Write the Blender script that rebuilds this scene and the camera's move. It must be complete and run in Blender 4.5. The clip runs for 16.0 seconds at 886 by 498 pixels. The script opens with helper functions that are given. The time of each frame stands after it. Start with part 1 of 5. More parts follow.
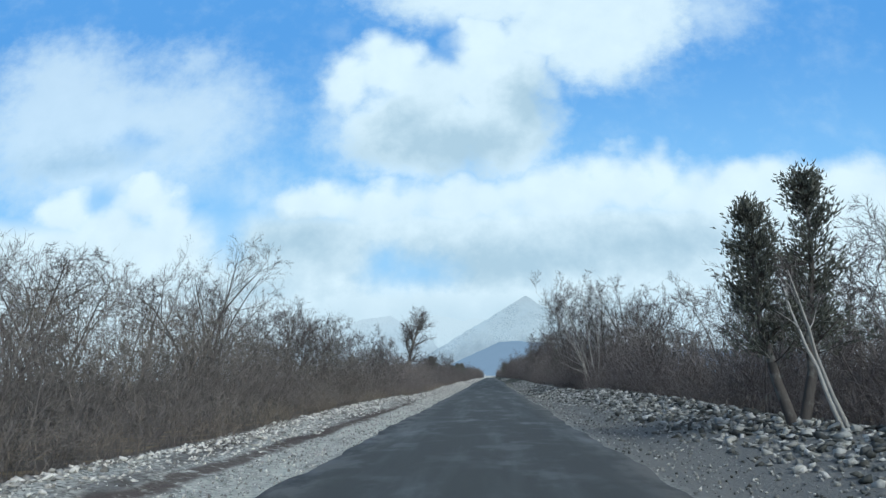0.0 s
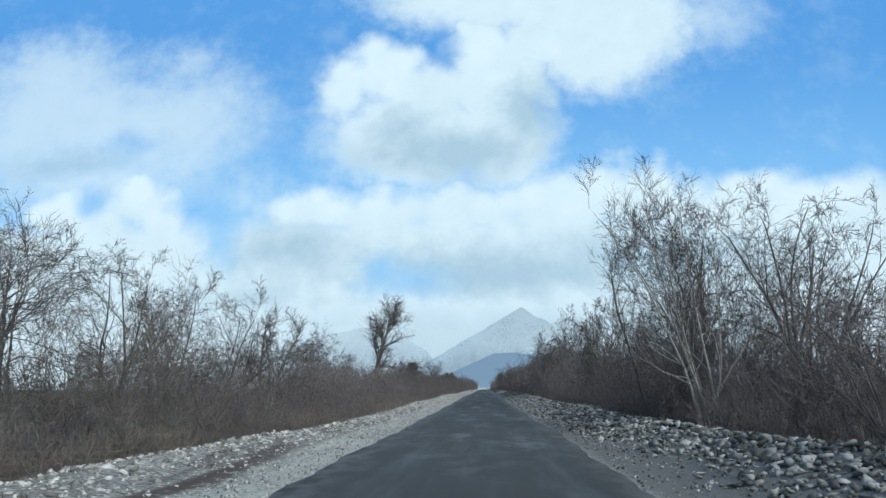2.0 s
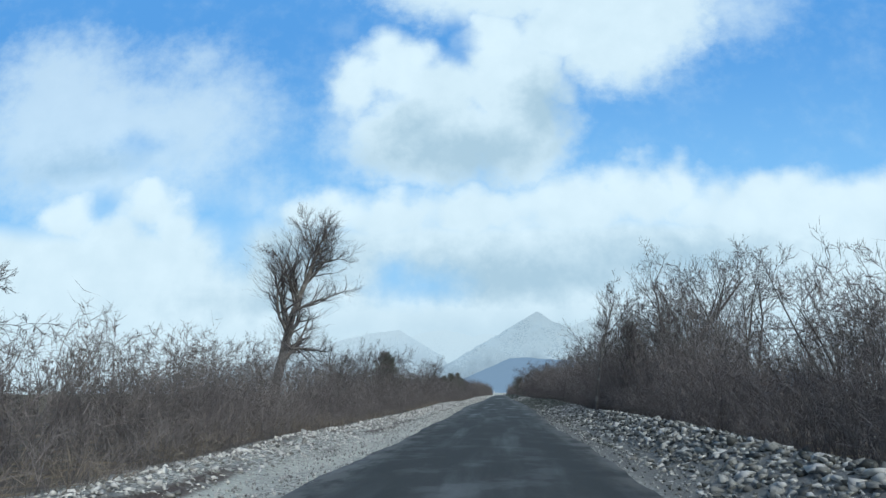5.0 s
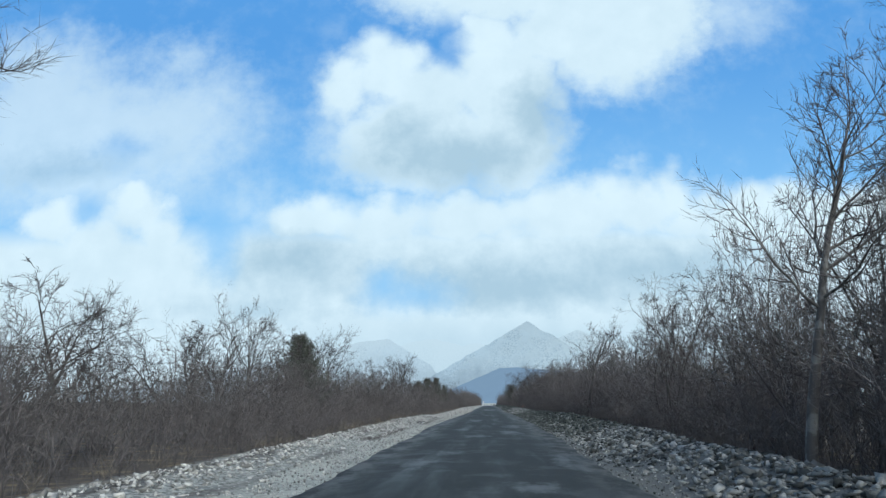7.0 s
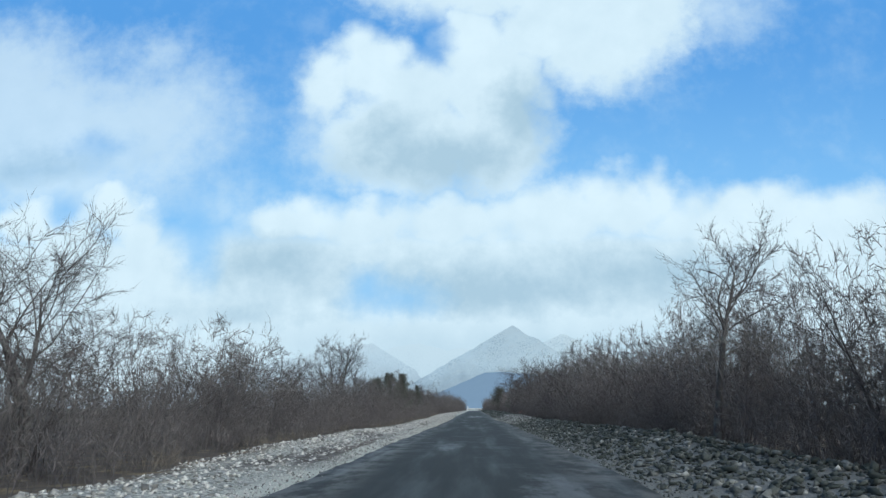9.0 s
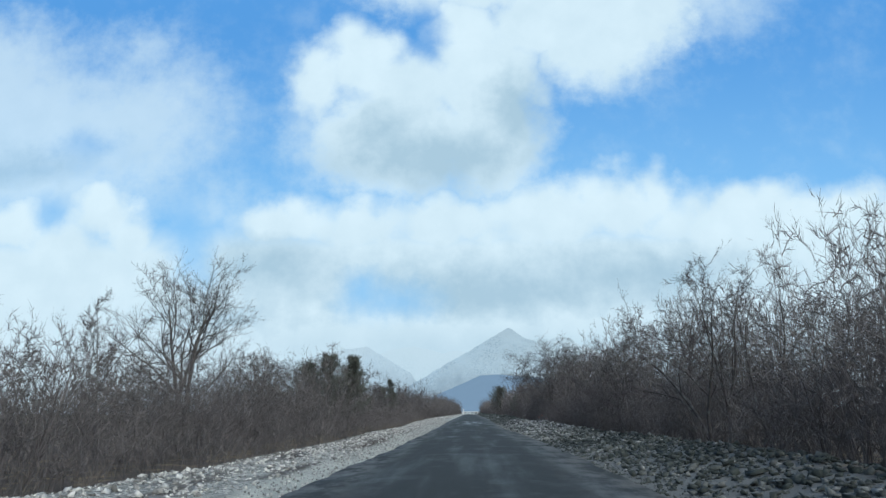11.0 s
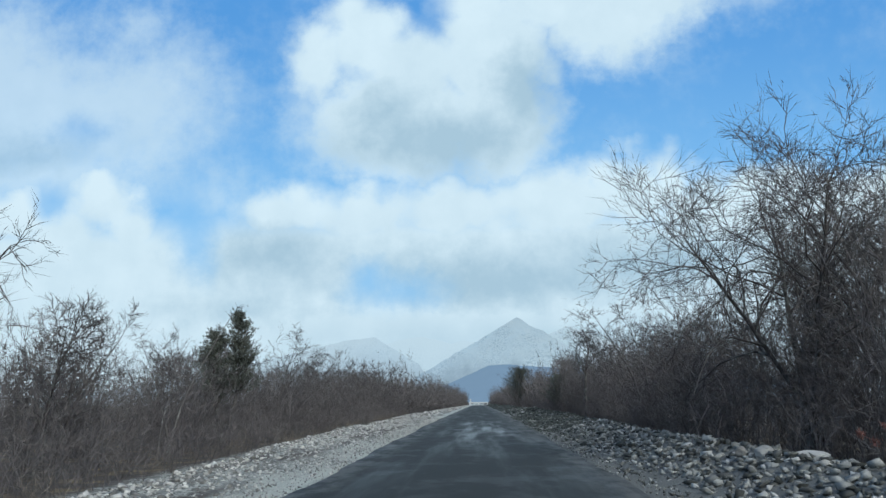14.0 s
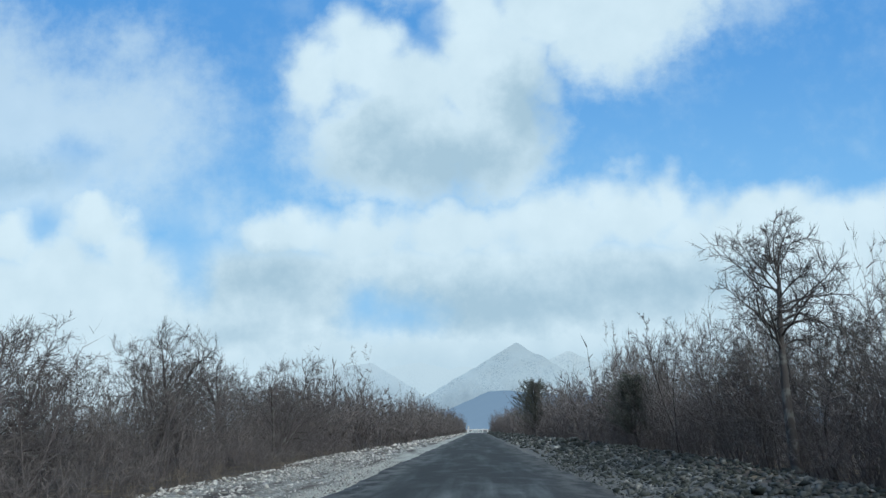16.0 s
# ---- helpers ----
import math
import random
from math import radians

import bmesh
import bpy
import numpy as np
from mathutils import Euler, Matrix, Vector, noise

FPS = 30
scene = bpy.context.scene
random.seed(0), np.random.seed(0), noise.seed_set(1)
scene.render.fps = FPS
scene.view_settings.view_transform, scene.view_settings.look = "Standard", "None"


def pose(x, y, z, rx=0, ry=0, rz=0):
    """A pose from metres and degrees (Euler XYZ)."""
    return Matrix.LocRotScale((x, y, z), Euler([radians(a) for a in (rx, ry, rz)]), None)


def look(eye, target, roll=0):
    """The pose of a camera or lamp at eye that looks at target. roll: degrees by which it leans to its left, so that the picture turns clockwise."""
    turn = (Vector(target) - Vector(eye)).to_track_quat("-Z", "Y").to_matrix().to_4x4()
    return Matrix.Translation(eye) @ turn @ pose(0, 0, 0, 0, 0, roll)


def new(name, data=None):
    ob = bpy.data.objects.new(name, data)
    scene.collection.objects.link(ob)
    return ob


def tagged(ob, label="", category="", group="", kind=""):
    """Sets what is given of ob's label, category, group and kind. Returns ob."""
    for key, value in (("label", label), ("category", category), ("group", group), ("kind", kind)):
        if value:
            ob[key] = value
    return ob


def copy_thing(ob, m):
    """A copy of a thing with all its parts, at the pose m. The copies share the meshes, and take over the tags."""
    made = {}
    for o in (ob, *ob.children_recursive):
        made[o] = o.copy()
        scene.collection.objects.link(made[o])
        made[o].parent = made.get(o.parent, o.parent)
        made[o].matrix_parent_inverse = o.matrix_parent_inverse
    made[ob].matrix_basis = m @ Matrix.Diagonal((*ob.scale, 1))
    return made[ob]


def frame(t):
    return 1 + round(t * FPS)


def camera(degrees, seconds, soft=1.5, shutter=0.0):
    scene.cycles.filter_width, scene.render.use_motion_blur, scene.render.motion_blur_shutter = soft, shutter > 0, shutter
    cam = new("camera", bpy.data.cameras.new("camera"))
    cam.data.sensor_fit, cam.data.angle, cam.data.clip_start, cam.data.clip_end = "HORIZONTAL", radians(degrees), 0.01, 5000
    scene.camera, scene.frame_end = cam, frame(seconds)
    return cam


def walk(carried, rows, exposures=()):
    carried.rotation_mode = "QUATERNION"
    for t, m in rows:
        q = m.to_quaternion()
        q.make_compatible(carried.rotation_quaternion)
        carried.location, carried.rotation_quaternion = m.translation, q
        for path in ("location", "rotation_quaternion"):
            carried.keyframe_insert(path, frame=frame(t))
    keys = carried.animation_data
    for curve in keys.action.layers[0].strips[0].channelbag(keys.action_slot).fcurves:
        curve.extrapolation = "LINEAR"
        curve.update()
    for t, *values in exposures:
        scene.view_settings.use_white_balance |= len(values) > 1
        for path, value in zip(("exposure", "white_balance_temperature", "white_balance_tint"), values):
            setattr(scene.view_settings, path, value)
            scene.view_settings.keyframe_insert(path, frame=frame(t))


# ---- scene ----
# ---- the camera and its drive along the road ----
cam = camera(66.0, 16.0, soft=1.4)
PATH = [
    (0, pose(0.029, 0.259, 1.420, 100.605, 1.065, 3.857)),
    (0.5, pose(0.015, 6.217, 1.424, 100.660, 1.039, 3.762)),
    (1, pose(0.020, 12.596, 1.430, 100.828, 1.033, 3.679)),
    (1.5, pose(0.032, 19.300, 1.432, 101.225, 0.657, 3.458)),
    (2, pose(0.013, 26.194, 1.423, 101.501, 0.277, 3.375)),
    (2.5, pose(0.015, 32.727, 1.406, 101.585, 0.281, 3.498)),
    (3, pose(-0.019, 38.859, 1.389, 101.622, 0.432, 3.681)),
    (3.5, pose(-0.003, 45.488, 1.383, 101.596, 0.415, 3.989)),
    (4, pose(0.015, 52.465, 1.383, 101.635, 0.337, 4.539)),
    (6.5, pose(0.119, 87.684, 1.379, 102.565, -0.131, 4.416)),
    (7, pose(0.043, 94.978, 1.378, 102.738, -0.167, 3.769)),
    (7.5, pose(-0.033, 102.617, 1.381, 102.896, -0.179, 3.224)),
    (8, pose(-0.105, 109.754, 1.380, 102.938, -0.160, 2.897)),
    (8.5, pose(-0.106, 117.359, 1.390, 103.074, 0.052, 2.743)),
    (9, pose(-0.104, 124.759, 1.390, 103.147, 0.007, 2.527)),
    (11.5, pose(-0.154, 163.352, 1.356, 103.442, 0.382, 2.175)),
    (12, pose(-0.076, 171.579, 1.371, 103.005, 0.483, 2.427)),
    (12.5, pose(0.008, 178.597, 1.398, 102.701, 0.373, 2.572)),
    (13, pose(0.039, 187.142, 1.400, 102.502, 0.080, 2.652)),
    (13.5, pose(0.022, 195.462, 1.409, 102.537, 0.584, 2.782)),
    (14, pose(0.044, 204.373, 1.392, 102.682, 0.595, 2.913)),
    (14.5, pose(0.092, 212.526, 1.385, 103.129, 0.583, 3.073)),
    (15, pose(0.048, 220.149, 1.369, 103.629, 0.647, 3.076)),
    (15.5, pose(0.045, 228.810, 1.377, 104.408, 0.560, 2.833)),
    (16, pose(0.043, 237.293, 1.380, 104.832, 0.588, 2.811)),
]
walk(cam, PATH, exposures=((0, 0.06, 5660, 2), (2, 0.02, 5660, 2), (9, 0.0, 5660, 2), (16, -0.1, 5660, 2)))

# ---- world, sun, exposure ----
SUN_AZ, SUN_EL = radians(148), radians(38)   # clockwise from straight ahead (+y)
world = bpy.data.worlds.new("world")
scene.world = world
world.use_nodes = True
wt = world.node_tree
sky = wt.nodes.new("ShaderNodeTexSky")
sky.sky_type = "NISHITA"
sky.sun_disc = False
sky.sun_elevation, sky.sun_rotation = SUN_EL, SUN_AZ
sky.altitude, sky.air_density, sky.dust_density, sky.ozone_density = 300, 1.0, 3.0, 0.5
wt.nodes["Background"].inputs["Strength"].default_value = 0.115
wt.links.new(sky.outputs[0], wt.nodes["Background"].inputs["Color"])
sun_data = bpy.data.lights.new("sun", "SUN")
sun_data.energy, sun_data.angle, sun_data.color = 1.5, radians(12.0), (1.0, 0.95, 0.88)
sun = new("sun", sun_data)
sun_way = Vector((math.sin(SUN_AZ) * math.cos(SUN_EL), math.cos(SUN_AZ) * math.cos(SUN_EL), math.sin(SUN_EL)))
sun.matrix_world = look(sun_way * 50, (0, 0, 0))


# ---- node helpers ----
class Nodes:
    """A small wrapper for building a node tree."""

    def __init__(self, tree):
        self.tree = tree

    def node(self, kind, **sets):
        n = self.tree.nodes.new(kind)
        for k, v in sets.items():
            setattr(n, k, v)
        return n

    def put(self, socket, value):
        if isinstance(value, bpy.types.NodeSocket):
            self.tree.links.new(value, socket)
        elif value is not None:
            socket.default_value = value

    def math(self, op, a, b=None, c=None):
        n = self.node("ShaderNodeMath", operation=op)
        for s, v in zip(n.inputs, (a, b, c)):
            self.put(s, v)
        return n.outputs[0]

    def step(self, value, lo, hi, to_lo=0.0, to_hi=1.0):
        n = self.node("ShaderNodeMapRange", interpolation_type="SMOOTHSTEP")
        for s, v in zip(n.inputs, (value, lo, hi, to_lo, to_hi)):
            self.put(s, v)
        return n.outputs[0]

    def mix(self, fac, a, b):
        n = self.node("ShaderNodeMix", data_type="RGBA")
        self.put(n.inputs[0], fac)
        self.put(n.inputs[6], (*a, 1) if isinstance(a, tuple) else a)
        self.put(n.inputs[7], (*b, 1) if isinstance(b, tuple) else b)
        return n.outputs[2]

    def noise(self, vector, scale, detail=4.0, rough=0.55):
        n = self.node("ShaderNodeTexNoise")
        self.put(n.inputs["Vector"], vector)
        for k, v in (("Scale", scale), ("Detail", detail), ("Roughness", rough)):
            n.inputs[k].default_value = v
        return n.outputs["Fac"]

    def place(self):
        return self.node("ShaderNodeNewGeometry").outputs["Position"]

    def island(self):
        return self.node("ShaderNodeNewGeometry").outputs["Random Per Island"]

    def chance(self):
        return self.node("ShaderNodeObjectInfo").outputs["Random"]

    def stretch(self, vector, sx, sy, sz):
        n = self.node("ShaderNodeVectorMath", operation="MULTIPLY")
        self.put(n.inputs[0], vector)
        n.inputs[1].default_value = (sx, sy, sz)
        return n.outputs[0]

    def parts(self, vector):
        n = self.node("ShaderNodeSeparateXYZ")
        self.put(n.inputs[0], vector)
        return n.outputs

    def vector(self, x, y, z):
        n = self.node("ShaderNodeCombineXYZ")
        for s, v in zip(n.inputs, (x, y, z)):
            self.put(s, v)
        return n.outputs[0]


def material(name):
    m = bpy.data.materials.new(name)
    m.use_nodes = True
    n = Nodes(m.node_tree)
    return m, n, m.node_tree.nodes["Principled BSDF"]


def finish(n, shader, colour, rough=0.8, bump=None, strength=0.5, distance=0.02, gloss=0.3):
    n.put(shader.inputs["Base Color"], (*colour, 1) if isinstance(colour, tuple) else colour)
    n.put(shader.inputs["Roughness"], rough)
    n.put(shader.inputs["Specular IOR Level"], gloss)
    if bump is not None:
        b = n.node("ShaderNodeBump")
        b.inputs["Strength"].default_value, b.inputs["Distance"].default_value = strength, distance
        n.put(b.inputs["Height"], bump)
        n.put(shader.inputs["Normal"], b.outputs[0])


# ---- materials ----
# pale worn places on the asphalt, past y 234 painted sky sheen: x, y, half width, half length
ROAD_MARKS = [
    (-0.75, 22.5, 0.5, 1.1), (1.1, 21.0, 0.7, 0.7), (1.0, 44.0, 0.6, 2.0), (-0.7, 47.0, 0.5, 2.0), (1.6, 58.0, 0.8, 1.8), (-1.65, 111.2, 0.6, 2.0), (-1.1, 114.5, 0.6, 1.2),
    (1.85, 112.5, 0.35, 3.0), (0.8, 106.7, 0.6, 1.0), (-0.5, 124.2, 0.8, 2.0), (1.0, 128.3, 0.8, 3.0), (-1.4, 132.0, 0.6, 3.0), (1.3, 137.0, 0.7, 4.0), (-1.0, 150.0, 0.6, 3.0),
    (-1.2, 193.5, 0.5, 2.0), (1.7, 196.0, 0.6, 2.5), (-0.7, 240.2, 0.9, 1.6), (1.35, 237.5, 0.9, 2.2), (1.2, 234.2, 0.8, 1.6), (0.4, 241.5, 0.8, 2.0),
]


def asphalt():
    m, n, s = material("asphalt")
    p = n.place()
    grain = n.noise(p, 90, 3)
    worn = n.noise(n.stretch(p, 0.8, 0.55, 1), 1.0, 6, 0.65)
    broad = n.noise(n.stretch(p, 0.35, 0.06, 1), 1.0, 3)
    pale = n.math("MULTIPLY", n.step(worn, 0.49, 0.64), n.step(broad, 0.36, 0.58))
    marks = None
    for mx, my, mw, ml in ROAD_MARKS:
        a = n.math("MULTIPLY", n.math("SUBTRACT", n.parts(p)[0], mx), 1 / mw)
        b = n.math("MULTIPLY", n.math("SUBTRACT", n.parts(p)[1], my), 1 / ml)
        d = n.math("SUBTRACT", 1.0, n.math("SQRT", n.math("ADD", n.math("MULTIPLY", a, a), n.math("MULTIPLY", b, b))))
        marks = d if marks is None else n.math("MAXIMUM", marks, d)
    ragged = n.noise(n.stretch(p, 2.2, 0.8, 1), 1.0, 6, 0.7)
    marks = n.step(n.math("ADD", marks, n.math("MULTIPLY", n.math("SUBTRACT", ragged, 0.5), 3.0)), 0.1, 0.9)
    dark = n.mix(grain, (0.042, 0.0445, 0.042), (0.071, 0.0755, 0.071))
    # the asphalt colour turns darker beyond about y 75
    far_tone = n.step(n.math("ADD", n.parts(p)[1], n.math("MULTIPLY", n.noise(n.stretch(p, 1.5, 0.4, 1), 1.0, 4), 12.0)), 66, 92)
    dark = n.mix(far_tone, dark, n.mix(grain, (0.018, 0.0205, 0.0195), (0.034, 0.0375, 0.036)))
    x = n.parts(p)[0]
    edge = n.math("MULTIPLY", n.step(n.math("ABSOLUTE", n.math("ADD", x, 0.25)), 1.7, 2.7), n.step(n.noise(n.stretch(p, 1.6, 0.7, 1), 1.0, 6, 0.65), 0.4, 0.6))
    dusty = n.mix(n.math("MULTIPLY", edge, 0.7), dark, n.mix(n.step(x, 0.0, 0.5), (0.22, 0.225, 0.21), (0.16, 0.16, 0.15)))
    colour = n.mix(n.math("MULTIPLY", pale, n.step(far_tone, 0.0, 1.0, 0.46, 0.30)), dusty, (0.17, 0.18, 0.185))
    # one pale colour for worn spots and for the sheen painted past y 234
    colour = n.mix(n.math("MULTIPLY", marks, 0.5), colour, (0.22, 0.235, 0.24))
    slick = n.noise(n.stretch(p, 1.1, 0.09, 1), 1.0, 5, 0.6)
    damp = n.math("MULTIPLY", n.math("MULTIPLY", n.step(n.parts(p)[1], 220, 234), n.step(n.parts(p)[1], 262, 246)), n.step(n.math("ABSOLUTE", n.math("ADD", x, -0.3)), 2.4, 0.8))
    rough = n.math("ADD", n.step(slick, 0.46, 0.7, 0.72, 0.52), n.math("MULTIPLY", grain, 0.06))
    rough = n.math("SUBTRACT", rough, n.math("MULTIPLY", n.math("MULTIPLY", damp, n.step(slick, 0.36, 0.6)), 0.24))
    finish(n, s, colour, rough, grain, 0.3, 0.006)
    return m


def earth():
    """Gravel beside the road, leaf litter and dry grass farther off."""
    m, n, s = material("verge_ground")
    p = n.place()
    x = n.parts(p)[0]
    fine = n.noise(p, 38, 4, 0.7)
    mid = n.noise(p, 3.0, 6, 0.65)
    broad = n.noise(p, 0.35, 4)
    chips = n.node("ShaderNodeTexVoronoi")
    n.put(chips.inputs["Vector"], p)
    chips.inputs["Scale"].default_value = 17
    grit = n.mix(n.parts(chips.outputs["Color"])[0], (0.15, 0.155, 0.14), (0.66, 0.66, 0.59))
    soil = n.mix(fine, (0.06, 0.054, 0.048), (0.15, 0.135, 0.12))
    grit = n.mix(n.math("MULTIPLY", n.step(n.noise(n.stretch(p, 0.9, 0.12, 1), 1.0, 5), 0.45, 0.6), n.step(n.math("ABSOLUTE", n.math("ADD", x, 5.2)), 1.3, 0.6)), grit, soil)
    grit = n.mix(n.math("MULTIPLY", n.step(mid, 0.45, 0.62), 0.5), grit, (0.30, 0.31, 0.30))
    grit = n.mix(n.step(x, 2.0, 2.6), grit, n.mix(fine, (0.10, 0.103, 0.097), (0.31, 0.315, 0.295)))
    dust = n.math("MULTIPLY", n.step(n.math("ABSOLUTE", n.math("ADD", x, 3.7)), 0.9, 0.5), n.step(n.noise(n.stretch(p, 0.8, 0.25, 1), 1.0, 5), 0.35, 0.6))
    grit = n.mix(n.math("MULTIPLY", dust, 0.75), grit, n.mix(fine, (0.44, 0.46, 0.40), (0.76, 0.78, 0.69)))
    along = n.parts(p)[1]
    rut = n.math("ADD", n.math("ADD", x, 4.62), n.math("MULTIPLY", n.math("SUBTRACT", n.noise(n.stretch(p, 0.0, 0.22, 0), 1.0, 3), 0.5), 0.9))
    rut = n.math("MULTIPLY", n.step(n.math("ABSOLUTE", rut), 0.34, 0.12), n.math("MAXIMUM", n.step(along, 52, 36), n.step(n.noise(n.stretch(p, 0.0, 0.05, 0), 1.0, 2), 0.5, 0.58)))
    grit = n.mix(n.math("MULTIPLY", n.math("MULTIPLY", rut, n.step(mid, 0.34, 0.5)), 0.85), grit, n.mix(fine, (0.055, 0.042, 0.035), (0.13, 0.10, 0.085)))
    litter = n.mix(mid, (0.085, 0.074, 0.064), (0.19, 0.165, 0.14))
    litter = n.mix(n.step(n.noise(p, 1.3, 5), 0.5, 0.66), litter, (0.27, 0.22, 0.14))
    field = n.mix(broad, (0.10, 0.09, 0.065), (0.19, 0.165, 0.115))
    out = n.math("ADD", n.math("ABSOLUTE", n.math("ADD", x, 0.4)), n.math("MULTIPLY", n.math("SUBTRACT", mid, 0.5), 2.2))
    colour = n.mix(n.step(out, 5.9, 6.9), grit, litter)
    colour = n.mix(n.step(out, 20, 60), colour, field)
    finish(n, s, colour, 0.95, n.math("ADD", n.math("MULTIPLY", mid, 2.0), n.math("ADD", chips.outputs["Distance"], fine)), 0.7, 0.03, 0.15)
    return m


def rock(name, lo, hi, stain, random_socket, mossy=False):
    m, n, s = material(name)
    p = n.place()
    r = n.island() if random_socket == "island" else n.chance()
    base = n.mix(n.step(r, 0.0, 1.0), lo, hi)
    blot = n.noise(p, 9, 5, 0.65)
    colour = n.mix(n.math("MULTIPLY", n.step(blot, 0.5, 0.68), 0.5), base, stain)
    colour = n.mix(n.math("MULTIPLY", n.step(r, 0.87, 0.91), 0.8), colour, (0.62, 0.61, 0.57))
    if mossy:
        along = n.math("ADD", n.parts(p)[1], n.math("MULTIPLY", n.math("SUBTRACT", n.noise(p, 0.4, 3), 0.5), 40.0))
        belt = n.math("MULTIPLY", n.step(along, 118, 135), n.step(along, 200, 184))
        damp = n.math("MULTIPLY", n.math("MAXIMUM", belt, n.step(along, 228, 245)), n.step(n.noise(p, 1.7, 4), 0.25, 0.55))
        colour = n.mix(n.math("MULTIPLY", damp, 0.88), colour, (0.05, 0.06, 0.052))
    finish(n, s, colour, 0.85, n.math("ADD", blot, n.noise(p, 60, 3)), 0.5, 0.015, 0.25)
    return m


def bark(name, lo, hi, lichen=0.0):
    m, n, s = material(name)
    p = n.place()
    r = n.island()
    long = n.noise(n.stretch(p, 9, 9, 1.6), 2.0, 5, 0.6)
    colour = n.mix(n.math("ADD", n.math("MULTIPLY", long, 0.7), n.math("MULTIPLY", r, 0.3)), lo, hi)
    if lichen:
        colour = n.mix(n.math("MULTIPLY", n.step(n.noise(p, 3.5, 4), 0.5, 0.62), lichen), colour, (0.40, 0.41, 0.38))
    finish(n, s, colour, 0.9, long, 0.6, 0.02, 0.15)
    return m


def stems(name, colours):
    """Thin stems, each with a shade of its own."""
    m, n, s = material(name)
    p = n.place()
    ramp = n.node("ShaderNodeValToRGB")
    n.put(ramp.inputs[0], n.island())
    while len(ramp.color_ramp.elements) < len(colours):
        ramp.color_ramp.elements.new(0.5)
    for i, (e, c) in enumerate(zip(ramp.color_ramp.elements, colours)):
        e.position, e.color = i / (len(colours) - 1), (*c, 1)
    patch = n.noise(n.stretch(p, 0.22, 0.22, 0.5), 1.0, 3)
    colour = n.mix(n.step(patch, 0.4, 0.62), ramp.outputs[0], n.mix(0.4, ramp.outputs[0], (0.125, 0.112, 0.112)))
    finish(n, s, colour, 0.9, gloss=0.1)
    return m


def needles():
    m, n, s = material("juniper_needles")
    r = n.island()
    colour = n.mix(r, (0.10, 0.108, 0.092), (0.175, 0.185, 0.155))
    finish(n, s, colour, 0.75, gloss=0.25)
    return m


def plain(name, a, b, scale, rough=0.8):
    m, n, s = material(name)
    v = n.noise(n.place(), scale, 5)
    finish(n, s, n.mix(v, a, b), rough, v, 0.3, 0.01)
    return m


def painted_haze(n, shader, colour, share):
    """Paints air light on a far backdrop: haze-coloured glow mixed into its surface."""
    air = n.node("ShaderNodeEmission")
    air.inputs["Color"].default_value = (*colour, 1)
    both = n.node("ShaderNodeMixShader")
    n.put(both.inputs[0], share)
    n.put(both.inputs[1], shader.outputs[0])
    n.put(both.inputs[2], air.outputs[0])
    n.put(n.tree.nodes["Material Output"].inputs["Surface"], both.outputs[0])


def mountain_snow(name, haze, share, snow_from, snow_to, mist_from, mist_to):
    """Snow over grey winter woods, thinning downhill; haze and summit mist are painted glow."""
    m, n, s = material(name)
    p = n.place()
    x, y, z = n.parts(p)
    rib = n.noise(n.stretch(p, 0.012, 0.004, 0.006), 1.0, 6, 0.6)
    speck = n.noise(n.stretch(p, 0.11, 0.05, 0.10), 1.0, 4, 0.7)
    drift = n.noise(n.stretch(p, 0.005, 0.002, 0.007), 1.0, 3)
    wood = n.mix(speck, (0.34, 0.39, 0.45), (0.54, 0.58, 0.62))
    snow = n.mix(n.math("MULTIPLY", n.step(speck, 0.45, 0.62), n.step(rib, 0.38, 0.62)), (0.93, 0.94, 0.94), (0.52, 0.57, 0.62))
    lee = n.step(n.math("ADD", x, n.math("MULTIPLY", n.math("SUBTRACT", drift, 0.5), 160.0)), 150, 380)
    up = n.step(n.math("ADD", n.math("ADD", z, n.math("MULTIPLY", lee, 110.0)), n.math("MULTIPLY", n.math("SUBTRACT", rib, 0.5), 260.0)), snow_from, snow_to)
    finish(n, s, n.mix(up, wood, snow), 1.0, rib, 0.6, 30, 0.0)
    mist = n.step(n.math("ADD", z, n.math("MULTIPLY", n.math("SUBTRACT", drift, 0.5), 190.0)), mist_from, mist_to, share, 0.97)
    painted_haze(n, s, haze, mist)
    return m


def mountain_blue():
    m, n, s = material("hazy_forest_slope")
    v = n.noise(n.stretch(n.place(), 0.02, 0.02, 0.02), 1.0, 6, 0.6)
    # aerial haze is painted here, in the blue base colour and as glow
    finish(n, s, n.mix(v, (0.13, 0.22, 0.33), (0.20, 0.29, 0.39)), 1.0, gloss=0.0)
    painted_haze(n, s, (0.27, 0.355, 0.46), 0.76)
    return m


# the cloud layer, as ellipses: across, up (as slopes from CLOUD_Y), half width, half height
CLOUD_Y, CLOUD_Z = 118.0, 600.0
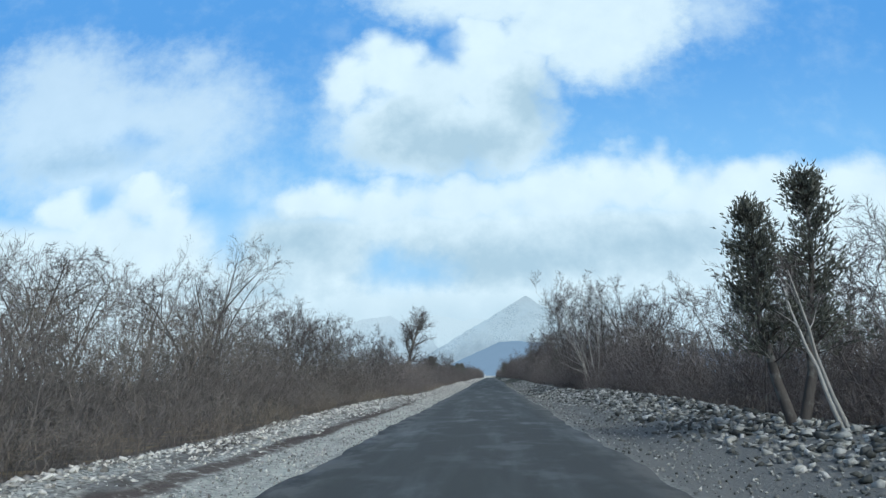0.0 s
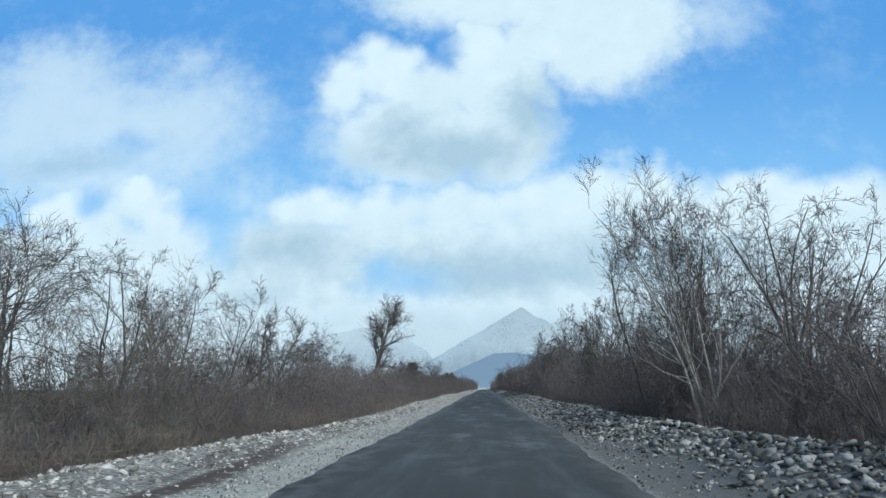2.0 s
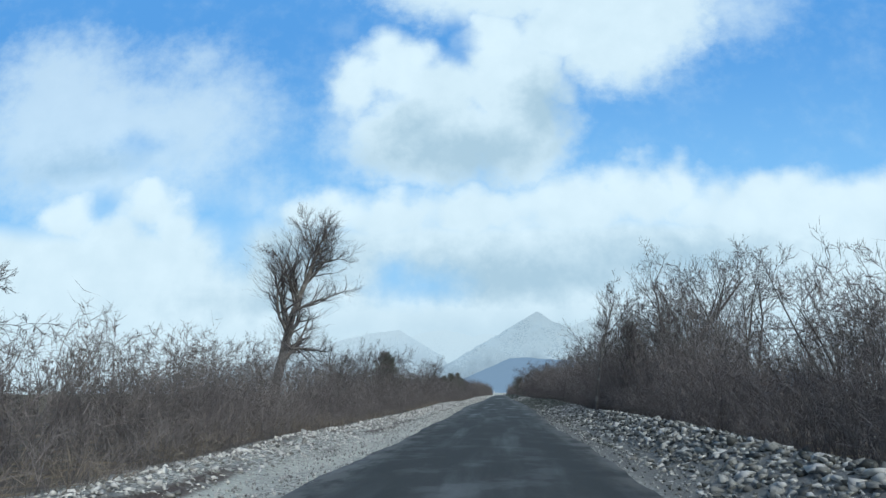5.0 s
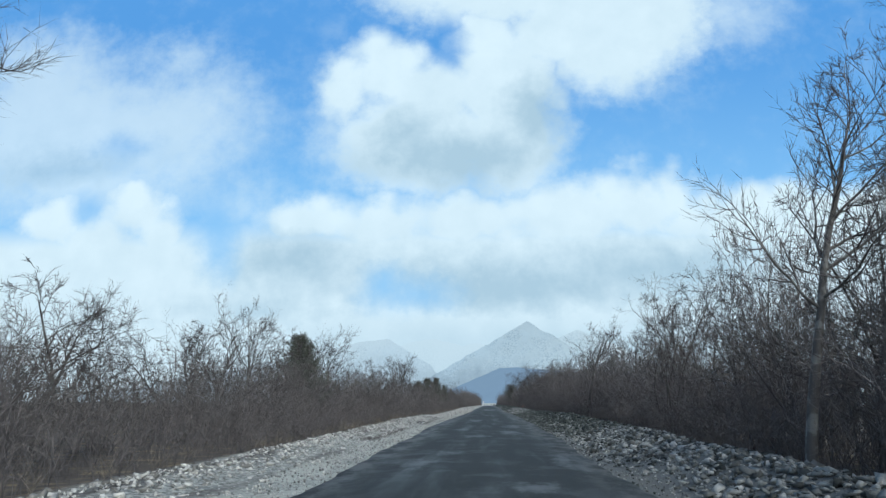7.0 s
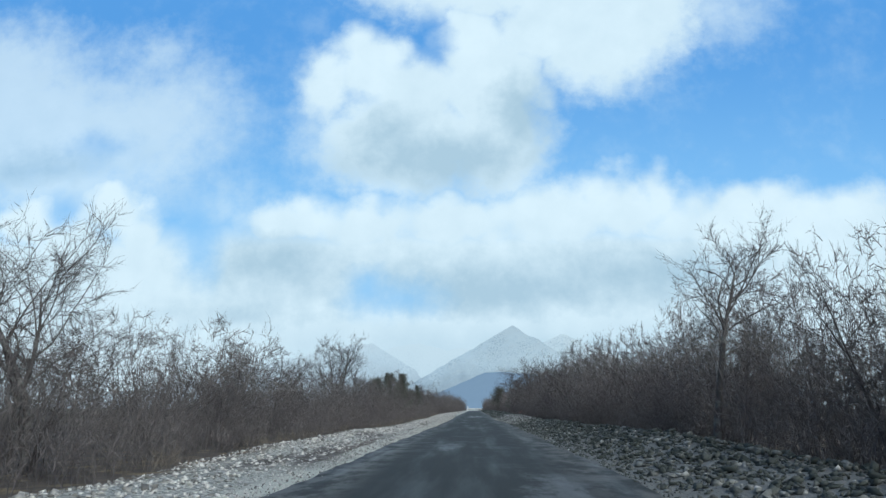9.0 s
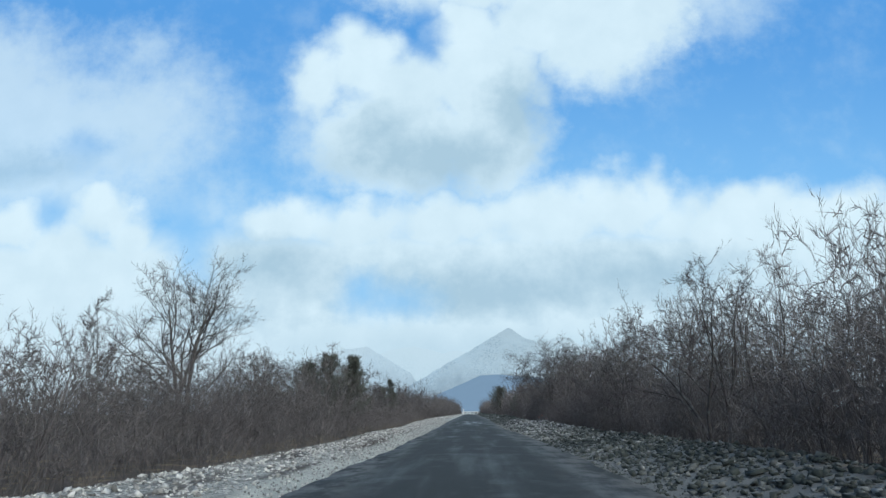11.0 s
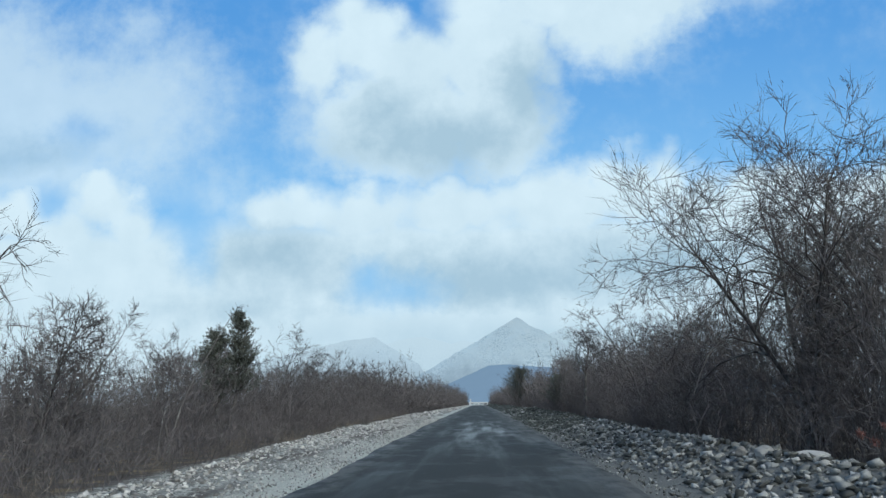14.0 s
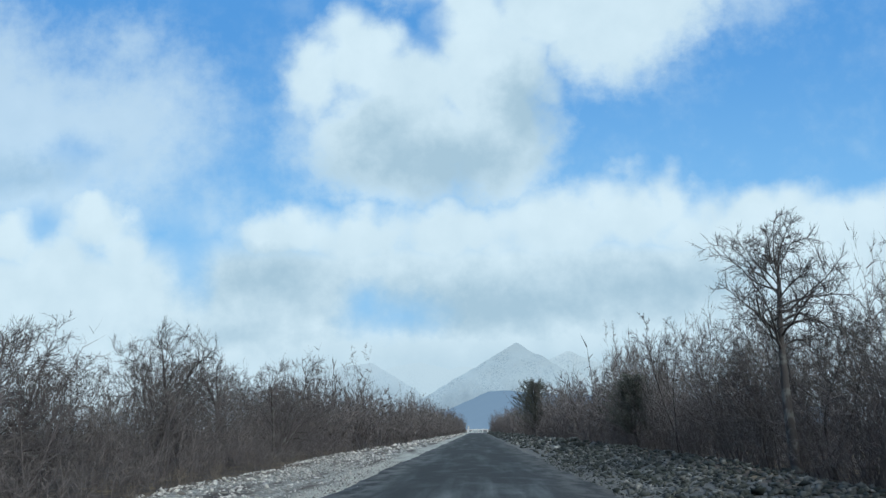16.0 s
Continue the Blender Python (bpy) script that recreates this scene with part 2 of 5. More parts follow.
CRISP = [
    (-0.224, 0.506, 0.066, 0.087), (-0.161, 0.534, 0.073, 0.092), (-0.087, 0.483, 0.099, 0.088), (0.013, 0.590, 0.078, 0.076),
    (0.030, 0.510, 0.108, 0.108), (0.114, 0.607, 0.100, 0.092), (-0.277, 0.272, 0.092, 0.059), (-0.172, 0.261, 0.130, 0.064),
    (-0.034, 0.268, 0.163, 0.064), (0.124, 0.275, 0.127, 0.078), (0.222, 0.291, 0.093, 0.078), (0.278, 0.313, 0.050, 0.062),
    (0.411, 0.262, 0.197, 0.080), (0.582, 0.260, 0.145, 0.079), (-0.560, 0.303, 0.083, 0.065), (-0.509, 0.248, 0.059, 0.072),
    (-0.698, 0.278, 0.068, 0.070), (-0.602, 0.240, 0.135, 0.067), (-0.435, 0.159, 0.052, 0.043),
]
SOFT = [
    (-0.104, 0.407, 0.133, 0.090), (0.037, 0.413, 0.079, 0.104), (0.204, 0.595, 0.117, 0.111), (0.269, 0.623, 0.090, 0.081),
    (0.062, 0.713, 0.243, 0.096), (-0.274, 0.210, 0.104, 0.052),
]
VEIL = [
    (-0.715, 0.440, 0.190, 0.150), (-0.545, 0.440, 0.190, 0.110), (-0.746, 0.530, 0.150, 0.100), (-0.464, 0.480, 0.084, 0.070),
    (-0.516, 0.554, 0.057, 0.041), (-0.647, 0.360, 0.200, 0.080), (-0.483, 0.385, 0.084, 0.067),
    (-0.385, 0.300, 0.054, 0.037), (0.375, 0.620, 0.098, 0.060), (0.233, 0.514, 0.052, 0.029), (-0.221, 0.419, 0.063, 0.076),
]
HOLES = [
    (-0.157, 0.170, 0.034, 0.030), (-0.110, 0.161, 0.060, 0.026), (-0.640, 0.306, 0.024, 0.020), (-0.591, 0.412, 0.040, 0.015),
    (-0.414, 0.253, 0.036, 0.062), (-0.060, 0.590, 0.024, 0.035),
]
SHADES = [
    (-0.042, 0.373, 0.167, 0.056), (-0.122, 0.426, 0.054, 0.038), (0.016, 0.172, 0.276, 0.049), (-0.309, 0.210, 0.104, 0.044),
    (0.257, 0.195, 0.164, 0.042), (-0.675, 0.370, 0.112, 0.028), (0.082, 0.450, 0.053, 0.067),
    (-0.338, 0.133, 0.111, 0.025),
]
LIGHTS = [
    (0.223, 0.309, 0.169, 0.045), (0.487, 0.279, 0.147, 0.044), (-0.234, 0.303, 0.097, 0.024), (-0.559, 0.331, 0.073, 0.037),
    (-0.197, 0.535, 0.074, 0.060), (-0.691, 0.296, 0.055, 0.046), (0.013, 0.590, 0.064, 0.041), (-0.159, 0.107, 0.134, 0.022),
    (0.097, 0.109, 0.098, 0.016),
]


def cloud():
    m = bpy.data.materials.new("cloud_layer")
    m.use_nodes = True
    m.cycles.emission_sampling = "NONE"
    n = Nodes(m.node_tree)
    m.node_tree.nodes.remove(m.node_tree.nodes["Principled BSDF"])
    px, py, pz = n.parts(n.place())
    ahead = n.math("SUBTRACT", py, CLOUD_Y)
    u, w = n.math("DIVIDE", px, ahead), n.math("DIVIDE", pz, ahead)
    flat = n.vector(u, w, 0.0)
    wide = n.math("SUBTRACT", n.noise(flat, 6.0, 3, 0.5), 0.5)
    wide2 = n.math("SUBTRACT", n.noise(n.vector(w, u, 3.7), 6.0, 3, 0.5), 0.5)
    curl = n.math("SUBTRACT", n.noise(n.vector(u, w, 8.1), 24.0, 4, 0.6), 0.5)
    curl2 = n.math("SUBTRACT", n.noise(n.vector(w, u, 5.3), 24.0, 4, 0.6), 0.5)
    fine = n.math("SUBTRACT", n.noise(flat, 34.0, 6, 0.62), 0.5)
    billow = n.node("ShaderNodeTexVoronoi", feature="SMOOTH_F1")
    n.put(billow.inputs["Vector"], n.vector(n.math("ADD", u, n.math("MULTIPLY", fine, 0.02)), w, 0.3))
    billow.inputs["Scale"].default_value, billow.inputs["Smoothness"].default_value = 21.0, 0.6
    lumps = n.math("SUBTRACT", 0.45, billow.outputs["Distance"])
    here = n.vector(n.math("ADD", u, n.math("ADD", n.math("MULTIPLY", wide, 0.05), n.math("MULTIPLY", curl, 0.035))),
                    n.math("ADD", w, n.math("ADD", n.math("MULTIPLY", wide2, 0.045), n.math("MULTIPLY", curl2, 0.03))), 0.0)

    def field(ovals, blend):
        """How deep a place lies inside the ovals, about in slopes."""
        total = None
        for cu, cw, ru, rw in ovals:
            move = n.node("ShaderNodeVectorMath", operation="MULTIPLY_ADD")
            n.put(move.inputs[0], here)
            move.inputs[1].default_value, move.inputs[2].default_value = (1 / ru, 1 / rw, 0), (-cu / ru, -cw / rw, 0)
            far = n.node("ShaderNodeVectorMath", operation="LENGTH")
            n.put(far.inputs[0], move.outputs[0])
            d = n.math("MULTIPLY_ADD", far.outputs["Value"], -min(ru, rw), min(ru, rw))
            total = d if total is None else n.math("SMOOTH_MAX", total, d, blend)
        return total

    puff = n.math("ADD", n.math("MULTIPLY", lumps, 0.035), n.math("MULTIPLY", fine, 0.035))
    crisp = n.step(n.math("ADD", field(CRISP, 0.015), puff), -0.012, 0.042)
    soft = n.step(n.math("ADD", field(SOFT, 0.03), n.math("MULTIPLY", fine, 0.06)), -0.045, 0.03)
    veil = n.math("MULTIPLY", n.step(n.math("ADD", field(VEIL, 0.03), n.math("ADD", n.math("MULTIPLY", fine, 0.09), n.math("MULTIPLY", curl, 0.06))), -0.06, 0.085), 0.74)
    hole = n.step(n.math("ADD", field(HOLES, 0.02), n.math("MULTIPLY", fine, 0.03)), -0.022, 0.034)
    low = n.step(n.math("ADD", w, n.math("MULTIPLY", wide2, 0.03)), 0.235, 0.29, 1.0, 0.0)
    outside = n.math("MULTIPLY", n.step(n.noise(n.stretch(flat, 1.0, 1.4, 1), 2.2, 5), 0.5, 0.66), n.step(n.math("ABSOLUTE", u), 0.85, 1.1))
    alpha = n.math("MAXIMUM", n.math("MAXIMUM", crisp, soft), n.math("MAXIMUM", low, n.math("MAXIMUM", veil, outside)))
    alpha = n.math("MULTIPLY", alpha, n.math("SUBTRACT", 1.0, n.math("MULTIPLY", hole, 0.72)))
    alpha = n.math("MAXIMUM", alpha, n.step(n.math("ADD", curl, wide), -0.1, 0.5, 0.02, 0.20))
    blue = n.mix(n.step(w, 0.15, 0.62), (0.33, 0.62, 0.93), (0.128, 0.352, 0.735))
    shade = n.math("MULTIPLY", n.step(n.math("ADD", field(SHADES, 0.03), n.math("MULTIPLY", fine, 0.04)), -0.03, 0.05), 0.85)
    light = n.step(n.math("ADD", field(LIGHTS, 0.03), n.math("MULTIPLY", lumps, 0.03)), -0.04, 0.04)
    grey = n.math("ADD", n.math("MAXIMUM", n.math("SUBTRACT", shade, n.math("MULTIPLY", light, 0.5)), 0.0), n.math("MULTIPLY", n.math("SUBTRACT", 0.18, lumps), 0.16))
    grey = n.math("ADD", grey, n.math("MULTIPLY", n.math("ADD", curl, fine), 0.22))
    grey = n.math("ADD", grey, n.math("MULTIPLY", n.math("SUBTRACT", 1.0, light), 0.14))
    haze = n.math("MULTIPLY", n.step(w, 0.15, 0.09), n.step(n.math("ABSOLUTE", n.math("SUBTRACT", u, 0.05)), 0.55, 0.15))
    grey = n.math("ADD", grey, n.math("MULTIPLY", haze, 0.42))
    white = n.mix(grey, (0.865, 0.94, 0.955), (0.51, 0.635, 0.71))
    glow = n.node("ShaderNodeEmission")
    n.put(glow.inputs["Color"], n.mix(alpha, blue, white))
    glow.inputs["Strength"].default_value = 0.94
    n.put(m.node_tree.nodes["Material Output"].inputs["Surface"], glow.outputs[0])
    return m


ASPHALT, EARTH = asphalt(), earth()
STONE_GREY = rock("grey_rubble", (0.062, 0.065, 0.059), (0.49, 0.49, 0.45), (0.06, 0.07, 0.058), "island", True)
STONE_GREY_ONE = rock("grey_rubble_single", (0.062, 0.065, 0.059), (0.49, 0.49, 0.45), (0.06, 0.07, 0.058), "object", True)
STONE_PALE = rock("pale_limestone_rubble", (0.19, 0.184, 0.165), (0.84, 0.82, 0.75), (0.13, 0.122, 0.105), "island")
STONE_PALE_ONE = rock("pale_limestone_single", (0.26, 0.255, 0.235), (0.62, 0.61, 0.56), (0.18, 0.17, 0.145), "object")
BARK_DARK = bark("dark_bark", (0.055, 0.050, 0.047), (0.14, 0.13, 0.12), 0.3)
BARK_GREY = bark("grey_bark", (0.09, 0.085, 0.08), (0.22, 0.205, 0.19), 0.5)
BARK_PALE = bark("pale_bark", (0.27, 0.26, 0.235), (0.50, 0.48, 0.44), 0.4)
TWIG = stems("grey_brown_twigs", [(0.094, 0.086, 0.085), (0.125, 0.115, 0.113), (0.163, 0.150, 0.147)])
STEM_TAN = stems("tan_brush_stems", [(0.135, 0.124, 0.112), (0.171, 0.158, 0.142), (0.198, 0.183, 0.165), (0.270, 0.249, 0.225)])
STEM_LEFT = stems("brown_brush_stems", [(0.146, 0.132, 0.122), (0.184, 0.167, 0.155), (0.213, 0.194, 0.179), (0.291, 0.264, 0.244)])
STEM_LEFT_GREY = stems("grey_brown_brush_stems", [(0.124, 0.114, 0.108), (0.158, 0.144, 0.137), (0.183, 0.167, 0.158), (0.232, 0.213, 0.202)])
STEM_RIGHT = stems("grey_brush_stems", [(0.140, 0.127, 0.120), (0.177, 0.161, 0.152), (0.205, 0.186, 0.176), (0.251, 0.228, 0.216)])
GRASS = stems("dry_grass_blades", [(0.16, 0.138, 0.108), (0.23, 0.20, 0.158), (0.31, 0.272, 0.215)])
NEEDLE = needles()
# the haze colours of these slopes are air light given as surface glow
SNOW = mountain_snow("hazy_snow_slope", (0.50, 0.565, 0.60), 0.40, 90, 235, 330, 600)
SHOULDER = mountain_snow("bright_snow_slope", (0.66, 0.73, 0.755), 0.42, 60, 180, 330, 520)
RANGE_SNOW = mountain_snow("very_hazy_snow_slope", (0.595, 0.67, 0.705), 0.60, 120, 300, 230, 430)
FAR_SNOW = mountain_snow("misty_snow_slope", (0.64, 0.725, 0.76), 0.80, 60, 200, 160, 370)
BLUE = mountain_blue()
RUSSET = stems("russet_seed_heads", [(0.30, 0.14, 0.11), (0.42, 0.21, 0.17), (0.36, 0.19, 0.14)])
PAINT = plain("weathered_white_paint", (0.62, 0.62, 0.60), (0.78, 0.78, 0.76), 3)
CLOUD = cloud()


# ---- mesh helpers ----
def mesh_from(name, verts, faces, mat, smooth=False):
    """A mesh from arrays: verts n x 3, faces m x 3 or m x 4."""
    me = bpy.data.meshes.new(name)
    verts, faces = np.asarray(verts, np.float32), np.asarray(faces, np.int32)
    k = faces.shape[1]
    me.vertices.add(len(verts))
    me.vertices.foreach_set("co", verts.ravel())
    me.loops.add(faces.size)
    me.loops.foreach_set("vertex_index", faces.ravel())
    me.polygons.add(len(faces))
    me.polygons.foreach_set("loop_start", np.arange(0, faces.size, k, dtype=np.int32))
    if smooth:
        me.polygons.foreach_set("use_smooth", np.ones(len(faces), bool))
    me.materials.append(mat)
    me.update(calc_edges=True)
    return me


def sheet(name, xs, ys, height, mat, smooth=True):
    """A grid over xs and ys, with z = height(x, y)."""
    gx, gy = np.meshgrid(xs, ys)
    gz = height(gx, gy)
    verts = np.stack([gx, gy, gz], -1).reshape(-1, 3)
    i = np.arange((len(ys) - 1) * len(xs)).reshape(len(ys) - 1, len(xs))[:, :-1].ravel()
    faces = np.stack([i, i + 1, i + 1 + len(xs), i + len(xs)], 1)
    return mesh_from(name, verts, faces, mat, smooth)


def wave(y, seed, scales=(37.0, 17.0, 7.3)):
    """A smooth wander between about -1 and 1 along the road."""
    y = np.asarray(y, float)
    out = 0
    for i, s in enumerate(scales):
        out = out + np.sin(y / s * 2 * math.pi / 1.7 + seed * 1.7 + i * 2.1) * (0.6 ** i)
    return out / 1.7


def part(name, me, parent, label=""):
    ob = new(name, me)
    ob.parent = parent
    if label:
        tagged(ob, label)
    return ob


def thing(name, x, y, z, label, category, group=""):
    ob = new(name)
    ob.location = (x, y, z)
    ob.empty_display_size = 0.2
    return tagged(ob, label, category, group)


# ---- ground, road, far hills, clouds ----
ROAD_END = 497.0


def road_left(y):
    return np.interp(y, [0, 60, 110, 142, 165, 185, 216, 255, 300], [-3.0, -2.95, -3.05, -3.6, -3.4, -3.15, -3.05, -3.4, -3.3])


def road_right(y):
    return np.interp(y, [0, 60, 100, 125, 140, 190, 216, 255, 300], [2.35, 2.35, 2.4, 2.9, 3.1, 3.2, 2.6, 3.0, 2.9])



def brush_left(y):
    return np.interp(y, [0, 15, 34, 46, 60, 67, 85, 100, 110, 120, 130, 143, 165, 184, 217, 235, 254, 300, 390, 490], [-6.2, -6.8, -7.2, -6.5, -5.9, -5.9, -6.3, -6.7, -6.7, -6.4, -7.2, -7.6, -7.3, -6.6, -6.3, -7.0, -7.8, -7.8, -6.2, -4.7]) + 0.25 * wave(y, 1)


def brush_right(y):
    return np.interp(y, [0, 28, 38, 50, 64, 67, 70, 90, 104, 118, 127, 140, 190, 205, 217, 228, 245, 257, 300, 390, 490], [7.1, 7.0, 6.2, 5.9, 5.7, 6.9, 5.7, 5.6, 5.6, 6.2, 7.0, 7.2, 7.2, 6.6, 6.0, 6.0, 7.0, 7.7, 7.6, 6.2, 4.9]) + 0.25 * wave(y, 5)


def bump(x, lo, top, hi):
    return np.clip(np.minimum((x - lo) / (top - lo), (hi - x) / (hi - top)), 0, 1)


def ground_height(x, y):
    right = 0.55 * (1 + 0.3 * wave(y, 3)) * bump(x, 3.3, brush_right(y) - 1.0, brush_right(y) + 1.6)
    left = 0.2 * (1 + 0.6 * wave(y, 8, (23.0, 9.0, 4.1))) * bump(-x, 4.1, np.maximum(-brush_left(y) - 0.8, 4.5), 1.0 - brush_left(y))
    fall = -0.04 * np.clip((np.abs(x + 0.25) - 2.7) / 1.0, 0, 1)
    return np.where(y < 495, right + left, 0) + fall - 0.03


gx = np.concatenate([[-4000, -1500, -400, -120, -50, -25, -14, -10], np.arange(-8.5, -2.5, 0.4), np.arange(-2.5, 2.6, 1.0), np.arange(2.8, 9, 0.35), [10, 14, 25, 50, 120, 400, 1500, 4000]])
gy = np.concatenate([[-400, -100, -30], np.arange(-10, 300, 1.0), np.arange(300, 505, 5.0), [600, 900, 1600, 2600, 3500, 4500]])
tagged(new("ground", sheet("ground", gx, gy, ground_height, EARTH)), "winter ground with pale gravel verges and dry leaf litter", "ground", kind="structure")

ry = np.concatenate([[-400, -100, -30], np.arange(-10, 300, 0.5), np.arange(300, ROAD_END + 1, 4.0)])
fray = lambda k: 0.11 * wave(ry, k, (11.0, 3.1, 1.3)) + 0.03 * np.sin(ry * 5.1 + k) * np.sin(ry * 2.3 + k)
rl, rr = road_left(ry) + fray(2), road_right(ry) + fray(6)
cols = np.array([0, 0.012, 0.12, 0.25, 0.4, 0.5, 0.6, 0.75, 0.88, 0.988, 1])
kc = len(cols)
rx = rl[:, None] + (rr - rl)[:, None] * cols[None, :]
crown = 0.05 * (1 - (2 * cols - 1) ** 2)
rz = np.broadcast_to(crown[None, :], rx.shape) + 0.012 * wave(ry, 4, (9.0, 4.0, 2.0))[:, None] * (1 - np.abs(2 * cols - 1))[None, :]
rz = rz - np.where((cols == 0) | (cols == 1), 0.09, 0.0)[None, :]
rv = np.stack([rx, np.broadcast_to(ry[:, None], rx.shape), rz], -1).reshape(-1, 3)
ri = np.arange((len(ry) - 1) * kc).reshape(len(ry) - 1, kc)[:, :-1].ravel()
road = new("road", mesh_from("road", rv, np.stack([ri, ri + 1, ri + kc + 1, ri + kc], 1), ASPHALT, True))
tagged(road, "narrow dark asphalt road with worn pale patches, painted sky sheen and frayed edges", "road", kind="structure")


def slope(name, label, x0, x1, y0, y1, nx, ny, height, mat):
    xs, ys = np.linspace(x0, x1, nx), np.linspace(y0, y1, ny)
    tagged(new(name, sheet(name, xs, ys, height, mat)), label, "mountain", kind="structure")


def crinkle(x, y, seed, size):
    return np.array([noise.fractal(Vector((a / size, b / size, seed)), 0.9, 2.1, 6) for a, b in zip(x.ravel(), y.ravel())]).reshape(x.shape)


def main_peak(x, y):
    """A pyramid: a narrow left flank, a broad face and a right flank."""
    d, back = np.clip(3912 - y, 0, None), np.clip(y - 3912, 0, None)
    a, b = np.clip(218 - x, 0, None), np.clip(x - 218, 0, None)
    left, right, face = 0.575 * a + 0.10 * d, 0.74 * b + 0.10 * d, 0.33 * a - 0.05 * b + 0.50 * d
    rough = crinkle(x, y, 1.3, 150)
    z = 450 - np.maximum(np.maximum(left, right), face) - 1.2 * back
    return np.maximum(z + (rough - 0.2) * 20 * np.clip((d + 0.4 * (a + b)) / 150, 0.08, 1), -3)


def right_shoulder(x, y):
    d, back = np.clip(4020 - y, 0, None), np.clip(y - 4020, 0, None)
    ridge = 415 - np.where(x < 505, 0.40 * (505 - x), 0.42 * (x - 505)) + crinkle(x, 0 * y, 2.3, 60) * 5
    return np.maximum(ridge - 0.7 * d - back + crinkle(x, y, 5.1, 110) * 14 * np.clip(d / 100, 0.1, 1), -3)


def left_range(x, y):
    d, back = np.clip(4060 - y, 0, None), np.clip(y - 4060, 0, None)
    ridge = 374 - np.where(x < -585, 0.13 * (-585 - x) + 0.00012 * (x + 585) ** 2, 0.62 * (x + 585))
    ridge = np.maximum(ridge, 258 - 0.16 * np.abs(x + 1050)) + crinkle(x, 0 * y, 6.3, 90) * 7
    return np.maximum(ridge - 0.8 * d - back + crinkle(x, y, 4.1, 130) * 16 * np.clip(d / 100, 0.1, 1), -3)


def far_range(x, y):
    d = np.abs(y - 4200)
    ridge = 385 - 0.22 * np.abs(x + 350) + 40 * np.exp(-((x - 90) / 160) ** 2) + crinkle(x, 0 * y, 8.3, 120) * 16
    return np.maximum(ridge - 1.2 * d + crinkle(x, y, 9.1, 130) * 14, -3)


def blue_foot(x, y):
    d = np.abs(y - 2900)
    ridge = np.minimum(144 - 0.43 * np.clip(45 - x, 0, None) - 0.0006 * np.clip(45 - x, 0, None) ** 1.5, 150 - 0.06 * x)
    return np.maximum(ridge - 0.6 * d + crinkle(x, y, 7.7, 90) * 5 - 3, -3)


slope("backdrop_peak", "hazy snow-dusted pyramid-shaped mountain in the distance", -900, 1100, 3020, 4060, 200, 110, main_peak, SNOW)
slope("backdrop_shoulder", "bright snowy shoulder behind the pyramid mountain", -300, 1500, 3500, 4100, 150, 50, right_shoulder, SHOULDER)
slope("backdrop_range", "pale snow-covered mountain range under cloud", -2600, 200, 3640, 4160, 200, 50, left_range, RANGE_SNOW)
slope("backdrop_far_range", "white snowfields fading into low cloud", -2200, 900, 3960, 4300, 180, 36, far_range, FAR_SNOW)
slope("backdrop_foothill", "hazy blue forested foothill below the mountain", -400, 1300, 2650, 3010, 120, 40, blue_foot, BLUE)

cy_ = np.concatenate([np.linspace(850, 3800, 12), 3800 + 740 * np.sin(np.linspace(0, math.pi / 2, 14))[1:]])
cz_ = np.where(cy_ <= 3800, CLOUD_Z, CLOUD_Z * np.sqrt(np.clip(1 - ((cy_ - 3800) / 740) ** 2, 0, 1)))
fan = np.linspace(-1.25, 1.25, 31)
cv = np.stack([fan[None, :] * cy_[:, None], np.broadcast_to(cy_[:, None], (len(cy_), 31)), np.broadcast_to(cz_[:, None], (len(cy_), 31))], -1).reshape(-1, 3)
ci = np.arange((len(cy_) - 1) * 31).reshape(len(cy_) - 1, 31)[:, :-1].ravel()
tagged(new("backdrop_clouds", mesh_from("backdrop_clouds", cv, np.stack([ci, ci + 1, ci + 32, ci + 31], 1), CLOUD, True)), "layer of white and grey cumulus cloud in a blue sky", "clouds", kind="structure")


# ---- bare trees ----
def slivers(base, way, length, radius):
    """Many hair-fine side twigs at once."""
    n = len(base)
    a = np.cross(way, np.random.default_rng(n).normal(0, 1, (n, 3)))
    a /= np.linalg.norm(a, axis=1)[:, None] + 1e-9
    out = np.empty((n, 3, 3), np.float32)
    out[:, 0], out[:, 1] = base - a * radius[:, None], base + a * radius[:, None]
    out[:, 2] = base + way * length[:, None]
    return out.reshape(-1, 3), np.arange(n * 3).reshape(n, 3)


def unit(v):
    return v / (np.linalg.norm(v, axis=1)[:, None] + 1e-9)


